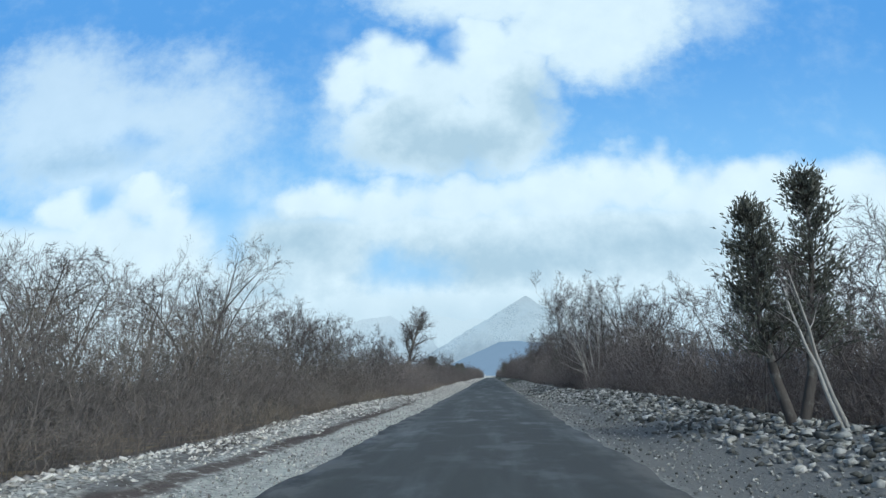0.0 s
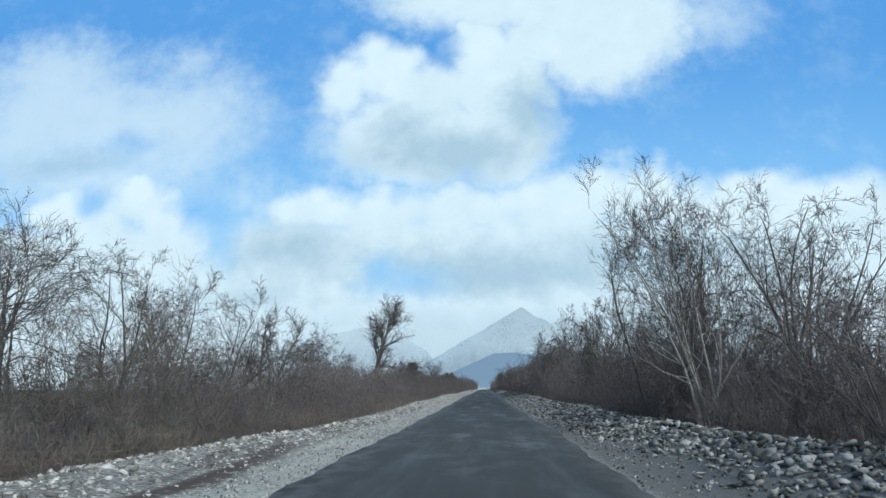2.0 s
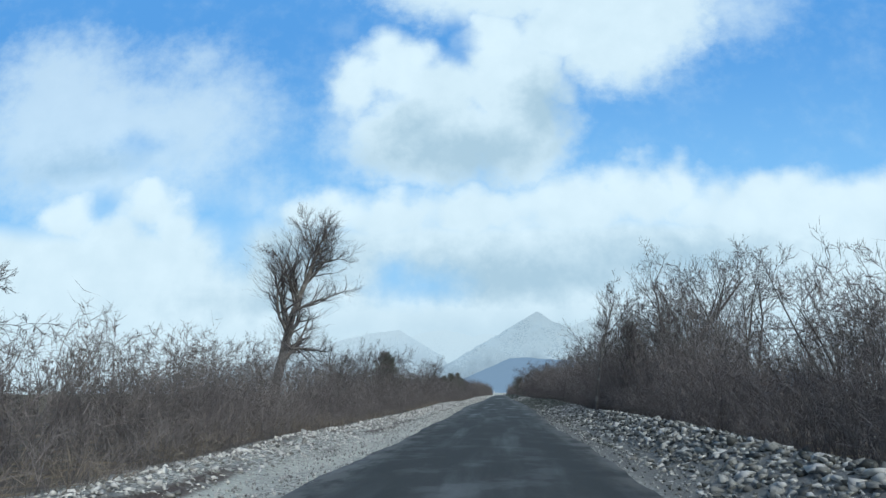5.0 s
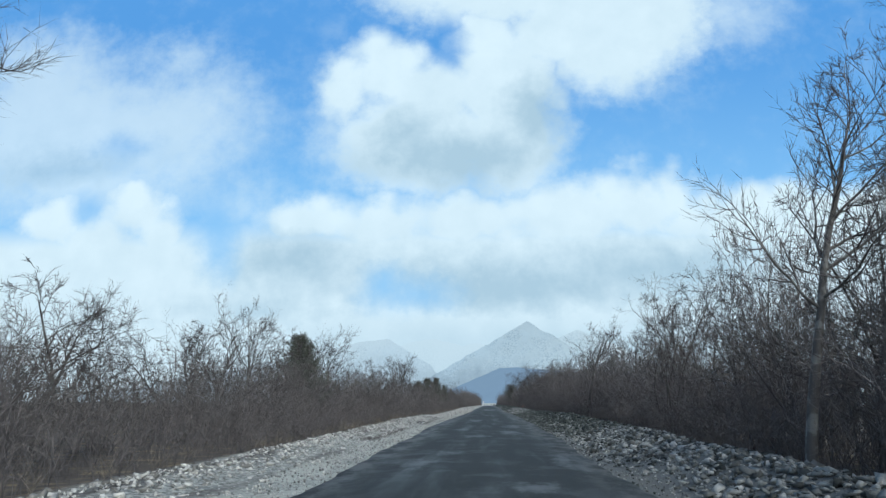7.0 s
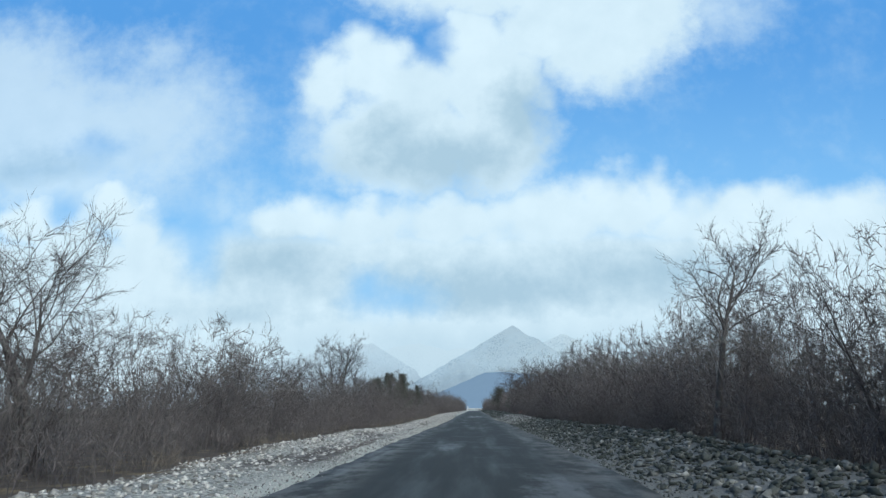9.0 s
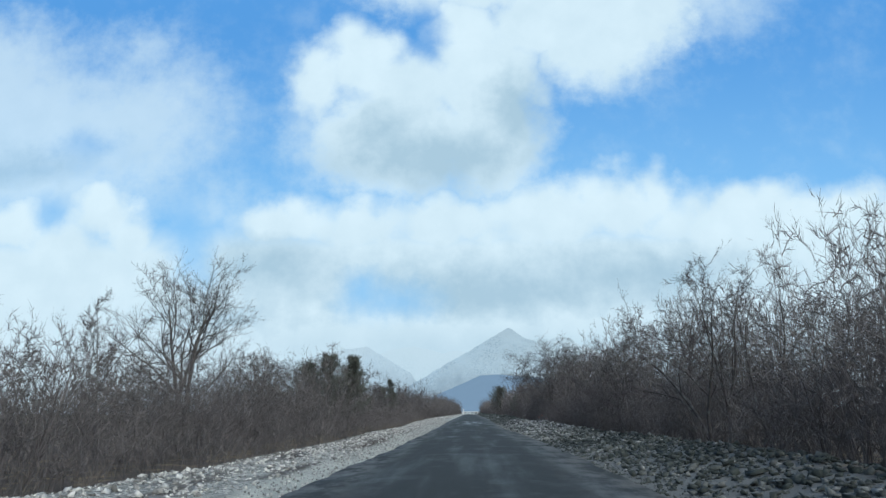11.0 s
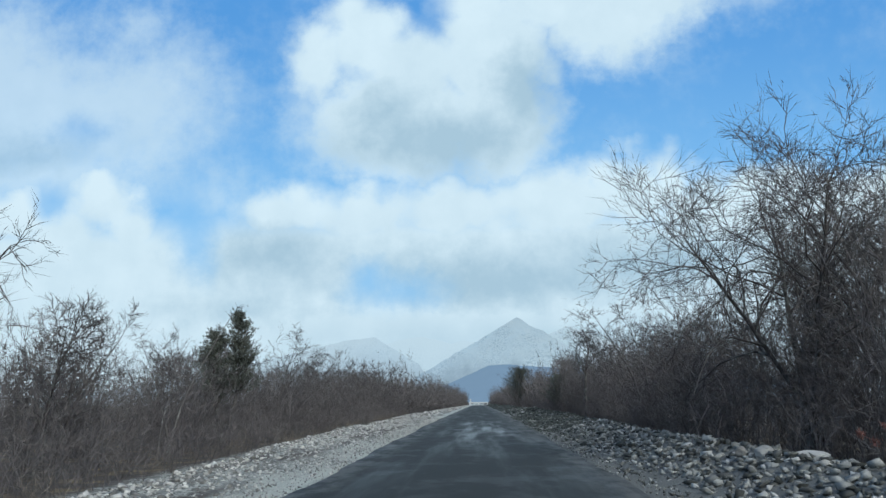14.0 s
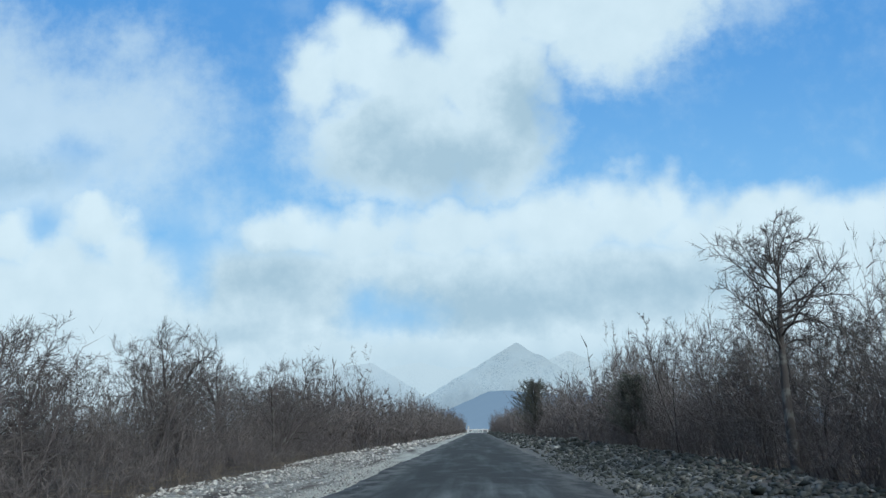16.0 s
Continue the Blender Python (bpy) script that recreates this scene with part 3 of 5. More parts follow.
def tubes(lines, sides):
    """Tapered tubes along lines, each a (points, radii) pair with equal numbers of points; every tube ends in a point."""
    pts, rad = np.array([p for p, r in lines]), np.array([r for p, r in lines])
    n, k = pts.shape[:2]
    tan = np.gradient(pts, axis=1)
    tan /= np.linalg.norm(tan, axis=2)[..., None] + 1e-9
    whole = unit(pts[:, -1] - pts[:, 0])
    ref = np.where(np.abs(whole[:, 2:3]) > 0.8, [[1.0, 0.13, 0]], [[0.11, 0.07, 1.0]])
    a = np.cross(tan, ref[:, None, :])
    a /= np.linalg.norm(a, axis=2)[..., None] + 1e-9
    b = np.cross(tan, a)
    ang = np.arange(sides) * 2 * math.pi / sides
    ring = pts[:, :-1, None] + rad[:, :-1, None, None] * (np.cos(ang)[:, None] * a[:, :-1, None] + np.sin(ang)[:, None] * b[:, :-1, None])
    verts = np.concatenate([ring.reshape(n, -1, 3), pts[:, -1:]], 1)
    f = []
    for i in range(k - 2):
        for c in range(sides):
            p, q = i * sides + c, i * sides + (c + 1) % sides
            f += [(p, q, q + sides), (p, q + sides, p + sides)]
    f += [((k - 2) * sides + c, (k - 2) * sides + (c + 1) % sides, (k - 1) * sides) for c in range(sides)]
    faces = (np.arange(n) * verts.shape[1])[:, None, None] + np.array(f)[None]
    return verts.reshape(-1, 3), faces.reshape(-1, 3)


def grow(rng, start, way, length, radius, bends, wander, lift):
    """One wandering limb."""
    pts, d = [np.array(start, float)], np.array(way, float)
    for i in range(bends):
        d = d + rng.normal(0, wander, 3) + np.array([0, 0, lift])
        d /= np.linalg.norm(d)
        pts.append(pts[-1] + d * length / bends)
    t = np.linspace(0, 1, bends + 1)
    return np.array(pts), radius * (1 - 0.8 * t) + 0.0015


def side_way(rng, d, angle):
    """A direction that leaves d by about that angle, to any side."""
    r = rng.normal(0, 1, 3)
    r -= d * (r @ d)
    r /= np.linalg.norm(r) + 1e-9
    return d * math.cos(angle) + r * math.sin(angle)


def grow_all(rng, start, way, length, bends, wander, lift):
    """Many wandering limbs at once, each curving to a side of its own: n x (bends + 1) x 3 points."""
    n = len(start)
    pts, d = [start], way
    sweep = rng.normal(0, wander * 0.55, (n, 3))
    for i in range(bends):
        d = unit(d + sweep + rng.normal(0, wander, (n, 3)) + np.array([0, 0, 1.0]) * lift)
        pts.append(pts[-1] + d * (length / bends)[:, None])
    return np.stack(pts, 1)


def shoots(rng, pts, each, lo, hi, angle_lo, angle_hi):
    """Where side shoots leave many limbs: places, ways, parent numbers and shares of the parents' lengths."""
    n, k = len(pts), pts.shape[1] - 1
    g = lo + (hi - lo) * (np.arange(each)[None] + rng.uniform(0, 1, (n, each))) / each
    who = np.repeat(np.arange(n), each)
    g = g.ravel()
    j = np.minimum((g * k).astype(int), k - 1)
    p0, p1 = pts[who, j], pts[who, j + 1]
    place, d = p0 + (p1 - p0) * (g * k - j)[:, None], unit(p1 - p0)
    r = rng.normal(0, 1, (len(g), 3))
    r = unit(r - d * (r * d).sum(1)[:, None])
    an = rng.uniform(angle_lo, angle_hi, len(g))
    return place, d * np.cos(an)[:, None] + r * np.sin(an)[:, None], who, g


def taper(radius, k, end=0.22):
    return radius[:, None] * np.linspace(1, end, k)[None] + 0.001


def skeleton_tree(rng, height, trunks=1, lean=(0, 0), spread=0.8, clear=0.3, limbs=9, forks=6, twigs=5, lift=0.06, girth=0.018, sprays=3, splay=0.35, fall=0.75, twist=0.16, brushy=1.2):
    """Trunks, limbs, branches, twigs and hair-fine sprays of a leafless tree of that height."""
    many = trunks > 1
    way = unit(np.stack([rng.normal(lean[0], splay if many else 0.05, trunks), rng.normal(lean[1], splay if many else 0.05, trunks), np.ones(trunks)], 1))
    tall = height * (rng.uniform(0.68, 0.95, trunks) if many else np.full(1, 0.86))
    tall[0] = height * 0.88
    start = np.stack([rng.normal(0, 0.18, trunks) * many, rng.normal(0, 0.18, trunks) * many, np.full(trunks, -0.1)], 1)
    trunk = grow_all(rng, start, way, tall, 9, 0.05 if not many else 0.075, 0.03)
    trunk_r = taper(np.full(trunks, height * girth / trunks ** 0.5) * rng.uniform(0.75, 1.1, trunks), 10, 0.2)
    # limbs: long and flat below, short and steep towards the top, so that the crown is rounded
    p, d, who, f = shoots(rng, trunk, limbs, clear, 0.99, 0.55, 1.05)
    up = np.array([0, 0, 1.0])
    d = unit(d + up * (0.5 * np.clip((f - clear) / (1 - clear), 0, 1) - 0.15)[:, None])
    share = np.clip((f - clear) / (1 - clear), 0, 1)
    ll = height * spread * rng.uniform(0.34, 0.50, len(f)) * (0.75 + 0.5 * np.sin(math.pi * np.clip(share + 0.15, 0, 1))) * (1.1 - 0.62 * fall * share)
    limb = grow_all(rng, p, d, ll, 7, twist, lift)
    limb_r = taper(np.array([np.interp(b * 9, range(10), trunk_r[w]) for b, w in zip(f, who)]) * 0.54, 8, 0.14)
    # branches along the limbs, twigs along the branches, sprays along the twigs
    p, d, who, g = shoots(rng, limb, forks + 2, 0.16, 1.0, 0.45, 1.15)
    fl = ll[who] * rng.uniform(0.20, 0.46, len(g)) * (1.2 - 0.55 * g)
    branch = grow_all(rng, p, d, fl, 4, twist * 0.9, lift)
    branch_r = taper(np.maximum(limb_r[who, np.minimum((g * 7).astype(int), 7)] * 0.6, 0.007), 5, 0.3)
    p, d, who, g = shoots(rng, branch, twigs + 1, 0.12, 1.0, 0.35, 0.9)
    wl = np.maximum(fl[who] * rng.uniform(0.24, 0.55, len(g)), 0.16) * brushy
    twig = grow_all(rng, p, d, wl, 2, 0.13, lift * 1.5)
    p, d, who, g = shoots(rng, twig, sprays + 1, 0.1, 1.0, 0.3, 0.85)
    fine = np.concatenate([p, unit(d + up * 0.12), (np.clip(wl[who] * rng.uniform(0.35, 0.8, len(g)), 0.08, 0.30 * brushy))[:, None]], 1)
    return (trunk, trunk_r), (limb, limb_r), (branch, branch_r), twig, fine


def ribbons(pts, radius):
    """Bent twigs of three points, each a thin three-sided blade."""
    n = len(pts)
    a = unit(np.cross(pts[:, 2] - pts[:, 0], np.random.default_rng(n).normal(0, 1, (n, 3)))) * radius
    out = np.stack([pts[:, 0] - a, pts[:, 0] + a, pts[:, 1] - a * 0.7, pts[:, 1] + a * 0.7, pts[:, 2]], 1)
    f = np.array([(0, 1, 3), (0, 3, 2), (2, 3, 4)])
    return out.reshape(-1, 3), (np.arange(n)[:, None, None] * 5 + f[None]).reshape(-1, 3)


def joined(*shapes):
    """Several (verts, faces) pairs as one."""
    at = np.cumsum([0] + [len(v) for v, f in shapes[:-1]])
    return np.concatenate([v for v, f in shapes]), np.concatenate([f + k for k, (v, f) in zip(at, shapes)])


def bare_tree(x, y, height, label="leafless grey-brown tree rising from the roadside brush", mat=None, seed=None, z=0.0, category="tree", name="bare_tree", **shape):
    """A leafless tree: trunk, limbs and a crown of twigs."""
    rng = np.random.default_rng(int((x + 40) * 131 + y * 17) if seed is None else seed)
    trunk, limb, branch, twig, fine = skeleton_tree(rng, height, **shape)
    ob = thing(name, x, y, z, label, category, "roadside trees")
    mat = mat or BARK_DARK
    for line in zip(*trunk):
        part("trunk", mesh_from("trunk", *tubes([line], 7), mat, True), ob)
    for line in zip(*limb):
        part("limb", mesh_from("limb", *tubes([line], 4), mat, True), ob)
    crown = joined(tubes(list(zip(*branch)), 3), ribbons(twig, 0.0066), slivers(fine[:, :3], fine[:, 3:6], fine[:, 6], np.full(len(fine), 0.0051)))
    part("crown", mesh_from("crown", *crown, TWIG), ob, "fine bare twigs")["kind"] = "stuff"
    return ob


def juniper(x, y, height, width, label="dark green juniper among bare brush", tops=1, seed=None, clear=0.12, lean=(0, 0), dense=1.0, broad=False):
    """An evergreen with ragged upright sprays of needles."""
    rng = np.random.default_rng(int((x + 40) * 131 + y * 17) if seed is None else seed)
    ob = thing("juniper", x, y, 0, label, "tree", "roadside evergreens")
    limbs, verts, faces = [], [], []
    for k in range(tops):
        off = np.array([(k - (tops - 1) / 2) * width * 0.34, 0, 0]) if tops > 1 else np.zeros(3)
        h = height * (0.88 if tops > 1 and k == 0 else 1.0)
        pts = np.array([[off[0] * min(1, f * 2) + lean[0] * f * h, lean[1] * f * h, f * h - 0.1 * (f == 0)] for f in np.linspace(0, 1, 9)]) + np.r_[np.zeros((1, 3)), rng.normal(0, 0.05, (8, 3))]
        part("trunk", mesh_from("trunk", *tubes([(pts, np.linspace(0.03 * height ** 0.8, 0.01, 9))], 6), BARK_DARK, True), ob)
        for i in range(int(175 * dense * height / 5)):
            f = clear + (0.97 - clear) * rng.uniform(0, 1) ** 0.8
            j = min(int(f * 8), 7)
            p = pts[j] + (pts[j + 1] - pts[j]) * (f * 8 - j)
            az = rng.uniform(0, 2 * math.pi)
            full = math.sin(math.pi * min(1.0, 0.30 + 0.68 * f)) ** 0.7 if broad else (1.05 - f) ** 0.75
            ll = width * 0.5 / tops ** 0.3 * full * (rng.uniform(0.5, 1.15) if broad else rng.uniform(0.45, 1.2)) + 0.15
            lp, lr = grow(rng, p, (math.cos(az), math.sin(az), rng.uniform(0.1, 0.9)), ll, 0.018, 4, 0.14, 0.13)
            limbs.append((lp, lr))
            for q in range(int((16 + 32 * ll) * dense)):
                e = rng.uniform(0.2, 1.02)
                j = min(int(e * 4), 3)
                c = lp[j] + (lp[j + 1] - lp[j]) * (e * 4 - j) + rng.normal(0, 0.07, 3)
                d = (lp[j + 1] - lp[j]) / np.linalg.norm(lp[j + 1] - lp[j])
                s = side_way(rng, d, rng.uniform(0.2, 0.9)) + np.array([0, 0, 0.35])
                s /= np.linalg.norm(s)
                for r in range(3):
                    tip = c + side_way(rng, s, rng.uniform(0.0, 0.5)) * rng.uniform(0.06, 0.15)
                    side = np.cross(s, rng.normal(0, 1, 3))
                    side *= 0.016 / (np.linalg.norm(side) + 1e-9)
                    i0 = len(verts)
                    verts += [c + side, tip, c - side]
                    faces.append((i0, i0 + 1, i0 + 2))
    part("branchwork", mesh_from("branchwork", *tubes(limbs, 3), BARK_DARK), ob)["kind"] = "stuff"
    part("foliage", mesh_from("foliage", np.array(verts), np.array(faces), NEEDLE), ob, "dark green needle sprays")["kind"] = "stuff"
    return ob


# how the crowns of the bare trees are built
UPRIGHT = dict(trunks=6, spread=0.55, clear=0.28, limbs=6, forks=4, twigs=4, lift=0.07, splay=0.16)
POLES = dict(trunks=6, spread=0.34, clear=0.38, limbs=6, forks=4, twigs=4, lift=0.09, splay=0.11, girth=0.013)
WIDE = dict(trunks=4, spread=0.95, clear=0.22, limbs=7, forks=6, twigs=5, lift=0.01, splay=0.26, fall=0.6, twist=0.24)
ROUND = dict(trunks=1, spread=0.82, clear=0.45, limbs=14, forks=8, twigs=6, lift=0.06, girth=0.018, fall=0.45, twist=0.22)
BUSHY = dict(trunks=4, spread=0.8, clear=0.22, limbs=7, forks=5, twigs=4, lift=0.03, splay=0.22)
CROOKED = dict(trunks=2, spread=0.95, clear=0.38, limbs=8, forks=6, twigs=5, lift=0.0, splay=0.16, twist=0.28)

# roadside trees on the left of the road, from the start onward
bare_tree(-14.0, 21.5, 7.4, **WIDE)
bare_tree(-12.4, 17.0, 6.3, "dense leafless tree in the brush", **BUSHY)
bare_tree(-11.4, 28.5, 6.0, "dense leafless tree in the brush", **BUSHY)
bare_tree(-13.7, 26.8, 6.8, **UPRIGHT)
bare_tree(-13.7, 32.2, 9.2, "tall many-stemmed leafless tree over the brush", **BUSHY)
bare_tree(-16.0, 38.5, 9.0, **UPRIGHT)
bare_tree(-11.4, 39.0, 6.2, "wide many-stemmed leafless tree beside the verge", seed=35, trunks=6, spread=0.9, clear=0.25, limbs=8, forks=6, twigs=5, lift=0.03, splay=0.3, fall=0.6, girth=0.026)
bare_tree(-9.9, 51.1, 5.4, "dense leafless tree in the brush", **WIDE)
bare_tree(-11.8, 36.0, 6.2, "gnarled many-stemmed leafless tree in the brush", mat=BARK_GREY, **WIDE)
bare_tree(-12.6, 43.6, 6.6, "dense leafless tree in the brush", **WIDE)
bare_tree(-10.9, 46.0, 5.8, "dense leafless tree in the brush", **BUSHY)
bare_tree(-13.0, 53.0, 6.5, "wide many-stemmed leafless tree beside the verge", **WIDE)
bare_tree(-8.9, 54.0, 5.0, "small forked leafless tree with pale bark in the brush", seed=1, mat=BARK_GREY, trunks=3, spread=0.75, clear=0.35, limbs=7, forks=5, twigs=4, lift=0.13, splay=0.28, girth=0.03)
bare_tree(-11.5, 61.5, 4.4, **BUSHY)
bare_tree(-11.6, 69.5, 5.6, "wide gnarled many-stemmed leafless tree", seed=37, mat=BARK_GREY, trunks=4, spread=0.85, clear=0.35, limbs=7, forks=6, twigs=5, lift=0.03, splay=0.22, girth=0.026, twist=0.26)
bare_tree(-11.4, 75.0, 4.8, "crooked leafless tree above the brush", seed=35, mat=BARK_GREY, trunks=2, lean=(0.12, 0), spread=1.0, clear=0.4, limbs=8, forks=6, twigs=5, lift=0.02, splay=0.2, girth=0.028, twist=0.28)
bare_tree(-11.2, 79.5, 4.2, **CROOKED)
bare_tree(-13.0, 105.6, 12.5, "tall lone leafless tree with a leaning forked trunk", mat=BARK_GREY, seed=13, trunks=1, lean=(0.04, 0.0), spread=0.55, clear=0.28, limbs=24, forks=11, twigs=9, sprays=4, lift=0.10, girth=0.027, fall=0.25, twist=0.16, brushy=1.7)
bare_tree(-11.0, 112.0, 5.0, "crooked leafless tree above the brush", **CROOKED)
bare_tree(-11.2, 120.0, 4.7, **CROOKED)
bare_tree(-11.5, 124.0, 5.2, "gnarled leafless tree above the brush", seed=3, trunks=3, spread=1.1, clear=0.3, limbs=8, forks=7, twigs=5, lift=0.05, splay=0.25, girth=0.028, fall=0.5)
bare_tree(-12.1, 130.3, 5.3, "thin leafless tree with a few dry leaf tufts", **UPRIGHT)
juniper(-11.4, 136.3, 5.3, 4.6, "dark green cone-shaped juniper among bare brush", dense=1.35)
bare_tree(-10.6, 140.6, 6.6, "spreading leafless tree leaning over the brush", seed=5, trunks=3, lean=(0.16, 0), spread=0.95, clear=0.42, limbs=9, forks=7, twigs=6, lift=0.03, splay=0.18, fall=0.4, girth=0.028, twist=0.22)
bare_tree(-14.5, 149.0, 5.0, **WIDE)
bare_tree(-10.4, 158.4, 5.4, "round leafless tree above the brush", **WIDE)
bare_tree(-11.6, 175.5, 5.6, **POLES)
bare_tree(-11.3, 181.5, 6.8, "wide many-stemmed leafless tree at the edge of the brush", seed=15, trunks=3, spread=1.0, clear=0.22, limbs=10, forks=8, twigs=5, lift=0.07, splay=0.2, girth=0.026, fall=0.55)
bare_tree(-9.9, 188.0, 4.6, **UPRIGHT)
bare_tree(-11.0, 190.0, 4.9, **UPRIGHT)
bare_tree(-13.5, 199.0, 5.4, **CROOKED)
juniper(-9.9, 199.8, 5.0, 3.9, "wide twin-topped dark juniper among bare brush", tops=2, dense=0.9, broad=True)
juniper(-8.4, 202.3, 5.0, 3.6, "ragged pointed dark juniper among bare brush", lean=(0.06, 0), dense=1.25)
bare_tree(-9.6, 196.4, 4.3, "leafless tree with one long arching branch", seed=8, trunks=2, lean=(0.14, 0), spread=1.0, clear=0.4, limbs=6, forks=5, twigs=4, lift=-0.02, splay=0.2, twist=0.22)
bare_tree(-9.5, 215.0, 5.2, "crooked leafless tree with a spreading crown", seed=48, mat=BARK_GREY, trunks=1, spread=0.9, clear=0.5, limbs=12, forks=7, twigs=5, lift=0.02, girth=0.026, fall=0.3, twist=0.26)
bare_tree(-9.4, 219.0, 4.2, **BUSHY)
bare_tree(-13.5, 216.0, 5.0, **BUSHY)
juniper(-8.95, 228.8, 4.6, 2.7, "small ragged two-pointed juniper above the brush", tops=2, clear=0.35, dense=0.8)
bare_tree(-7.8, 221.9, 3.3, "small forked leafless tree above the brush", mat=BARK_GREY, seed=4, trunks=2, spread=0.5, clear=0.5, limbs=6, forks=3, twigs=3, splay=0.2, girth=0.014)
bare_tree(-7.75, 221.6, 5.1, "single tall thin dry stem above the brush", mat=BARK_GREY, seed=6, name="thin_sapling", trunks=1, spread=0.05, clear=0.9, limbs=2, forks=1, twigs=1, sprays=1, girth=0.005)
bare_tree(-14.0, 241.0, 5.0, **UPRIGHT)
bare_tree(-10.5, 238.0, 5.2, "wide gnarled leafless tree above the brush", **WIDE)
bare_tree(-11.8, 233.0, 5.4, "dense leafless tree over the brush", **BUSHY)
bare_tree(-10.2, 246.0, 4.5, "crooked leafless tree above the brush", **CROOKED)
bare_tree(-10.6, 252.5, 4.3, "wide gnarled leafless tree above the brush", girth=0.03, **WIDE)
bare_tree(-10.0, 259.5, 5.0, "small spreading leafless tree above the brush", girth=0.03, brushy=1.4, **WIDE)
bare_tree(-10.2, 265.0, 4.4, "small crooked leafless tree above the brush", girth=0.03, **CROOKED)
bare_tree(-9.6, 270.5, 5.0, "small spreading leafless tree above the brush", girth=0.03, brushy=1.4, **WIDE)
bare_tree(-11.0, 276.0, 5.0, **WIDE)

# on the right of the road
juniper(5.95, 14.2, 5.5, 3.2, "tall dark ragged twin-topped juniper above the brush", tops=2, clear=0.30, dense=0.72)
bare_tree(5.95, 12.6, 4.2, "slender pale-barked leaning trunks in front of the juniper", mat=BARK_PALE, trunks=2, lean=(-0.2, 0.1), spread=0.35, clear=0.6, limbs=4, forks=3, twigs=3, splay=0.025, girth=0.017)
bare_tree(7.9, 20.5, 5.5, "dark gnarled leafless tree above the brush", **WIDE)
bare_tree(9.9, 17.8, 5.8, "gnarled leafless tree above the brush", **WIDE)
bare_tree(8.6, 33.4, 5.0, "crooked leafless tree above the brush", seed=26, trunks=2, spread=0.9, clear=0.35, limbs=9, forks=7, twigs=5, lift=0.04, splay=0.15, girth=0.026)
bare_tree(10.5, 29.0, 6.0, **WIDE)
bare_tree(7.2, 49.0, 9.8, "tall many-stemmed leafless tree with pale bark", seed=20, mat=BARK_PALE, trunks=8, spread=0.55, clear=0.22, limbs=8, forks=6, twigs=5, lift=0.10, splay=0.24, girth=0.014, fall=0.4, brushy=1.5)
bare_tree(10.9, 49.4, 8.0, "tall many-stemmed leafless tree over the brush", mat=BARK_GREY, **UPRIGHT)
bare_tree(9.3, 47.0, 8.4, "dense leafless tree over the brush", **BUSHY)
bare_tree(9.4, 55.5, 8.8, "tall dark spreading leafless tree over the brush", trunks=2, lean=(-0.03, 0), spread=0.6, clear=0.3, limbs=14, forks=8, twigs=5, splay=0.15, fall=0.5, girth=0.02)
bare_tree(6.9, 55.8, 8.0, "slender leaning leafless sapling", trunks=1, lean=(-0.12, 0), spread=0.6, clear=0.45, limbs=9, forks=5, twigs=4, lift=0.10, girth=0.010)
bare_tree(9.2, 63.0, 7.3, "crooked leafless tree above the brush", **CROOKED)
bare_tree(7.6, 67.3, 7.6, "leaning upright-branched leafless tree", seed=36, mat=BARK_GREY, trunks=6, lean=(-0.1, 0), spread=0.65, clear=0.25, limbs=8, forks=5, twigs=5, lift=0.13, splay=0.2)
juniper(7.8, 77.0, 4.2, 3.8, "dark low juniper within the brush", dense=0.8)
bare_tree(9.5, 86.0, 6.0, **BUSHY)
bare_tree(5.65, 107.9, 8.0, "slender leafless tree with an open upright crown", seed=13, mat=BARK_GREY, trunks=1, lean=(-0.10, 0), spread=0.62, clear=0.44, limbs=15, forks=6, twigs=5, lift=0.11, girth=0.014, fall=0.4, twist=0.13)
bare_tree(7.5, 108.5, 8.2, "cluster of tall bare poles above the brush", **POLES)
bare_tree(8.2, 99.5, 7.6, "cluster of tall bare poles above the brush", **POLES)
bare_tree(9.6, 101.0, 8.4, "dense leafless tree over the brush", **BUSHY)
bare_tree(7.2, 103.0, 6.4, "upright-branched leafless tree over the brush", **UPRIGHT)
bare_tree(8.8, 107.0, 7.0, "dense leafless tree over the brush", **BUSHY)
bare_tree(10.2, 96.5, 8.0, "dense leafless tree over the brush", **BUSHY)
bare_tree(9.4, 104.6, 11.6, "tall twisted leafless tree over the brush", trunks=2, lean=(0.06, 0), spread=0.62, clear=0.3, limbs=12, forks=7, twigs=5, splay=0.12, fall=0.55)
bare_tree(6.9, 122.7, 6.4, "cluster of bare poles above the brush", **POLES)
bare_tree(8.2, 116.5, 6.6, "dense leafless tree over the brush", **BUSHY)
bare_tree(9.9, 133.0, 9.3, "tall crooked leafless tree over the brush", **CROOKED)
bare_tree(9.2, 126.0, 6.0, **BUSHY)
bare_tree(7.2, 146.4, 7.5, "round-crowned leafless tree above the brush", seed=2, lean=(-0.05, 0), **ROUND)
bare_tree(8.8, 140.0, 5.9, **UPRIGHT)
bare_tree(9.2, 151.0, 6.0, **BUSHY)
bare_tree(9.0, 163.0, 6.0, **BUSHY)
bare_tree(8.2, 179.0, 6.8, "dark gnarled leafless tree over the brush", **WIDE)
bare_tree(9.3, 177.5, 6.6, "dense leafless tree over the brush", **BUSHY)
bare_tree(9.8, 187.0, 7.3, **CROOKED)
bare_tree(9.1, 194.3, 7.6, "slender crooked leafless tree over the brush", trunks=1, lean=(-0.05, 0), spread=0.6, clear=0.45, limbs=9, forks=5, twigs=4, girth=0.012)
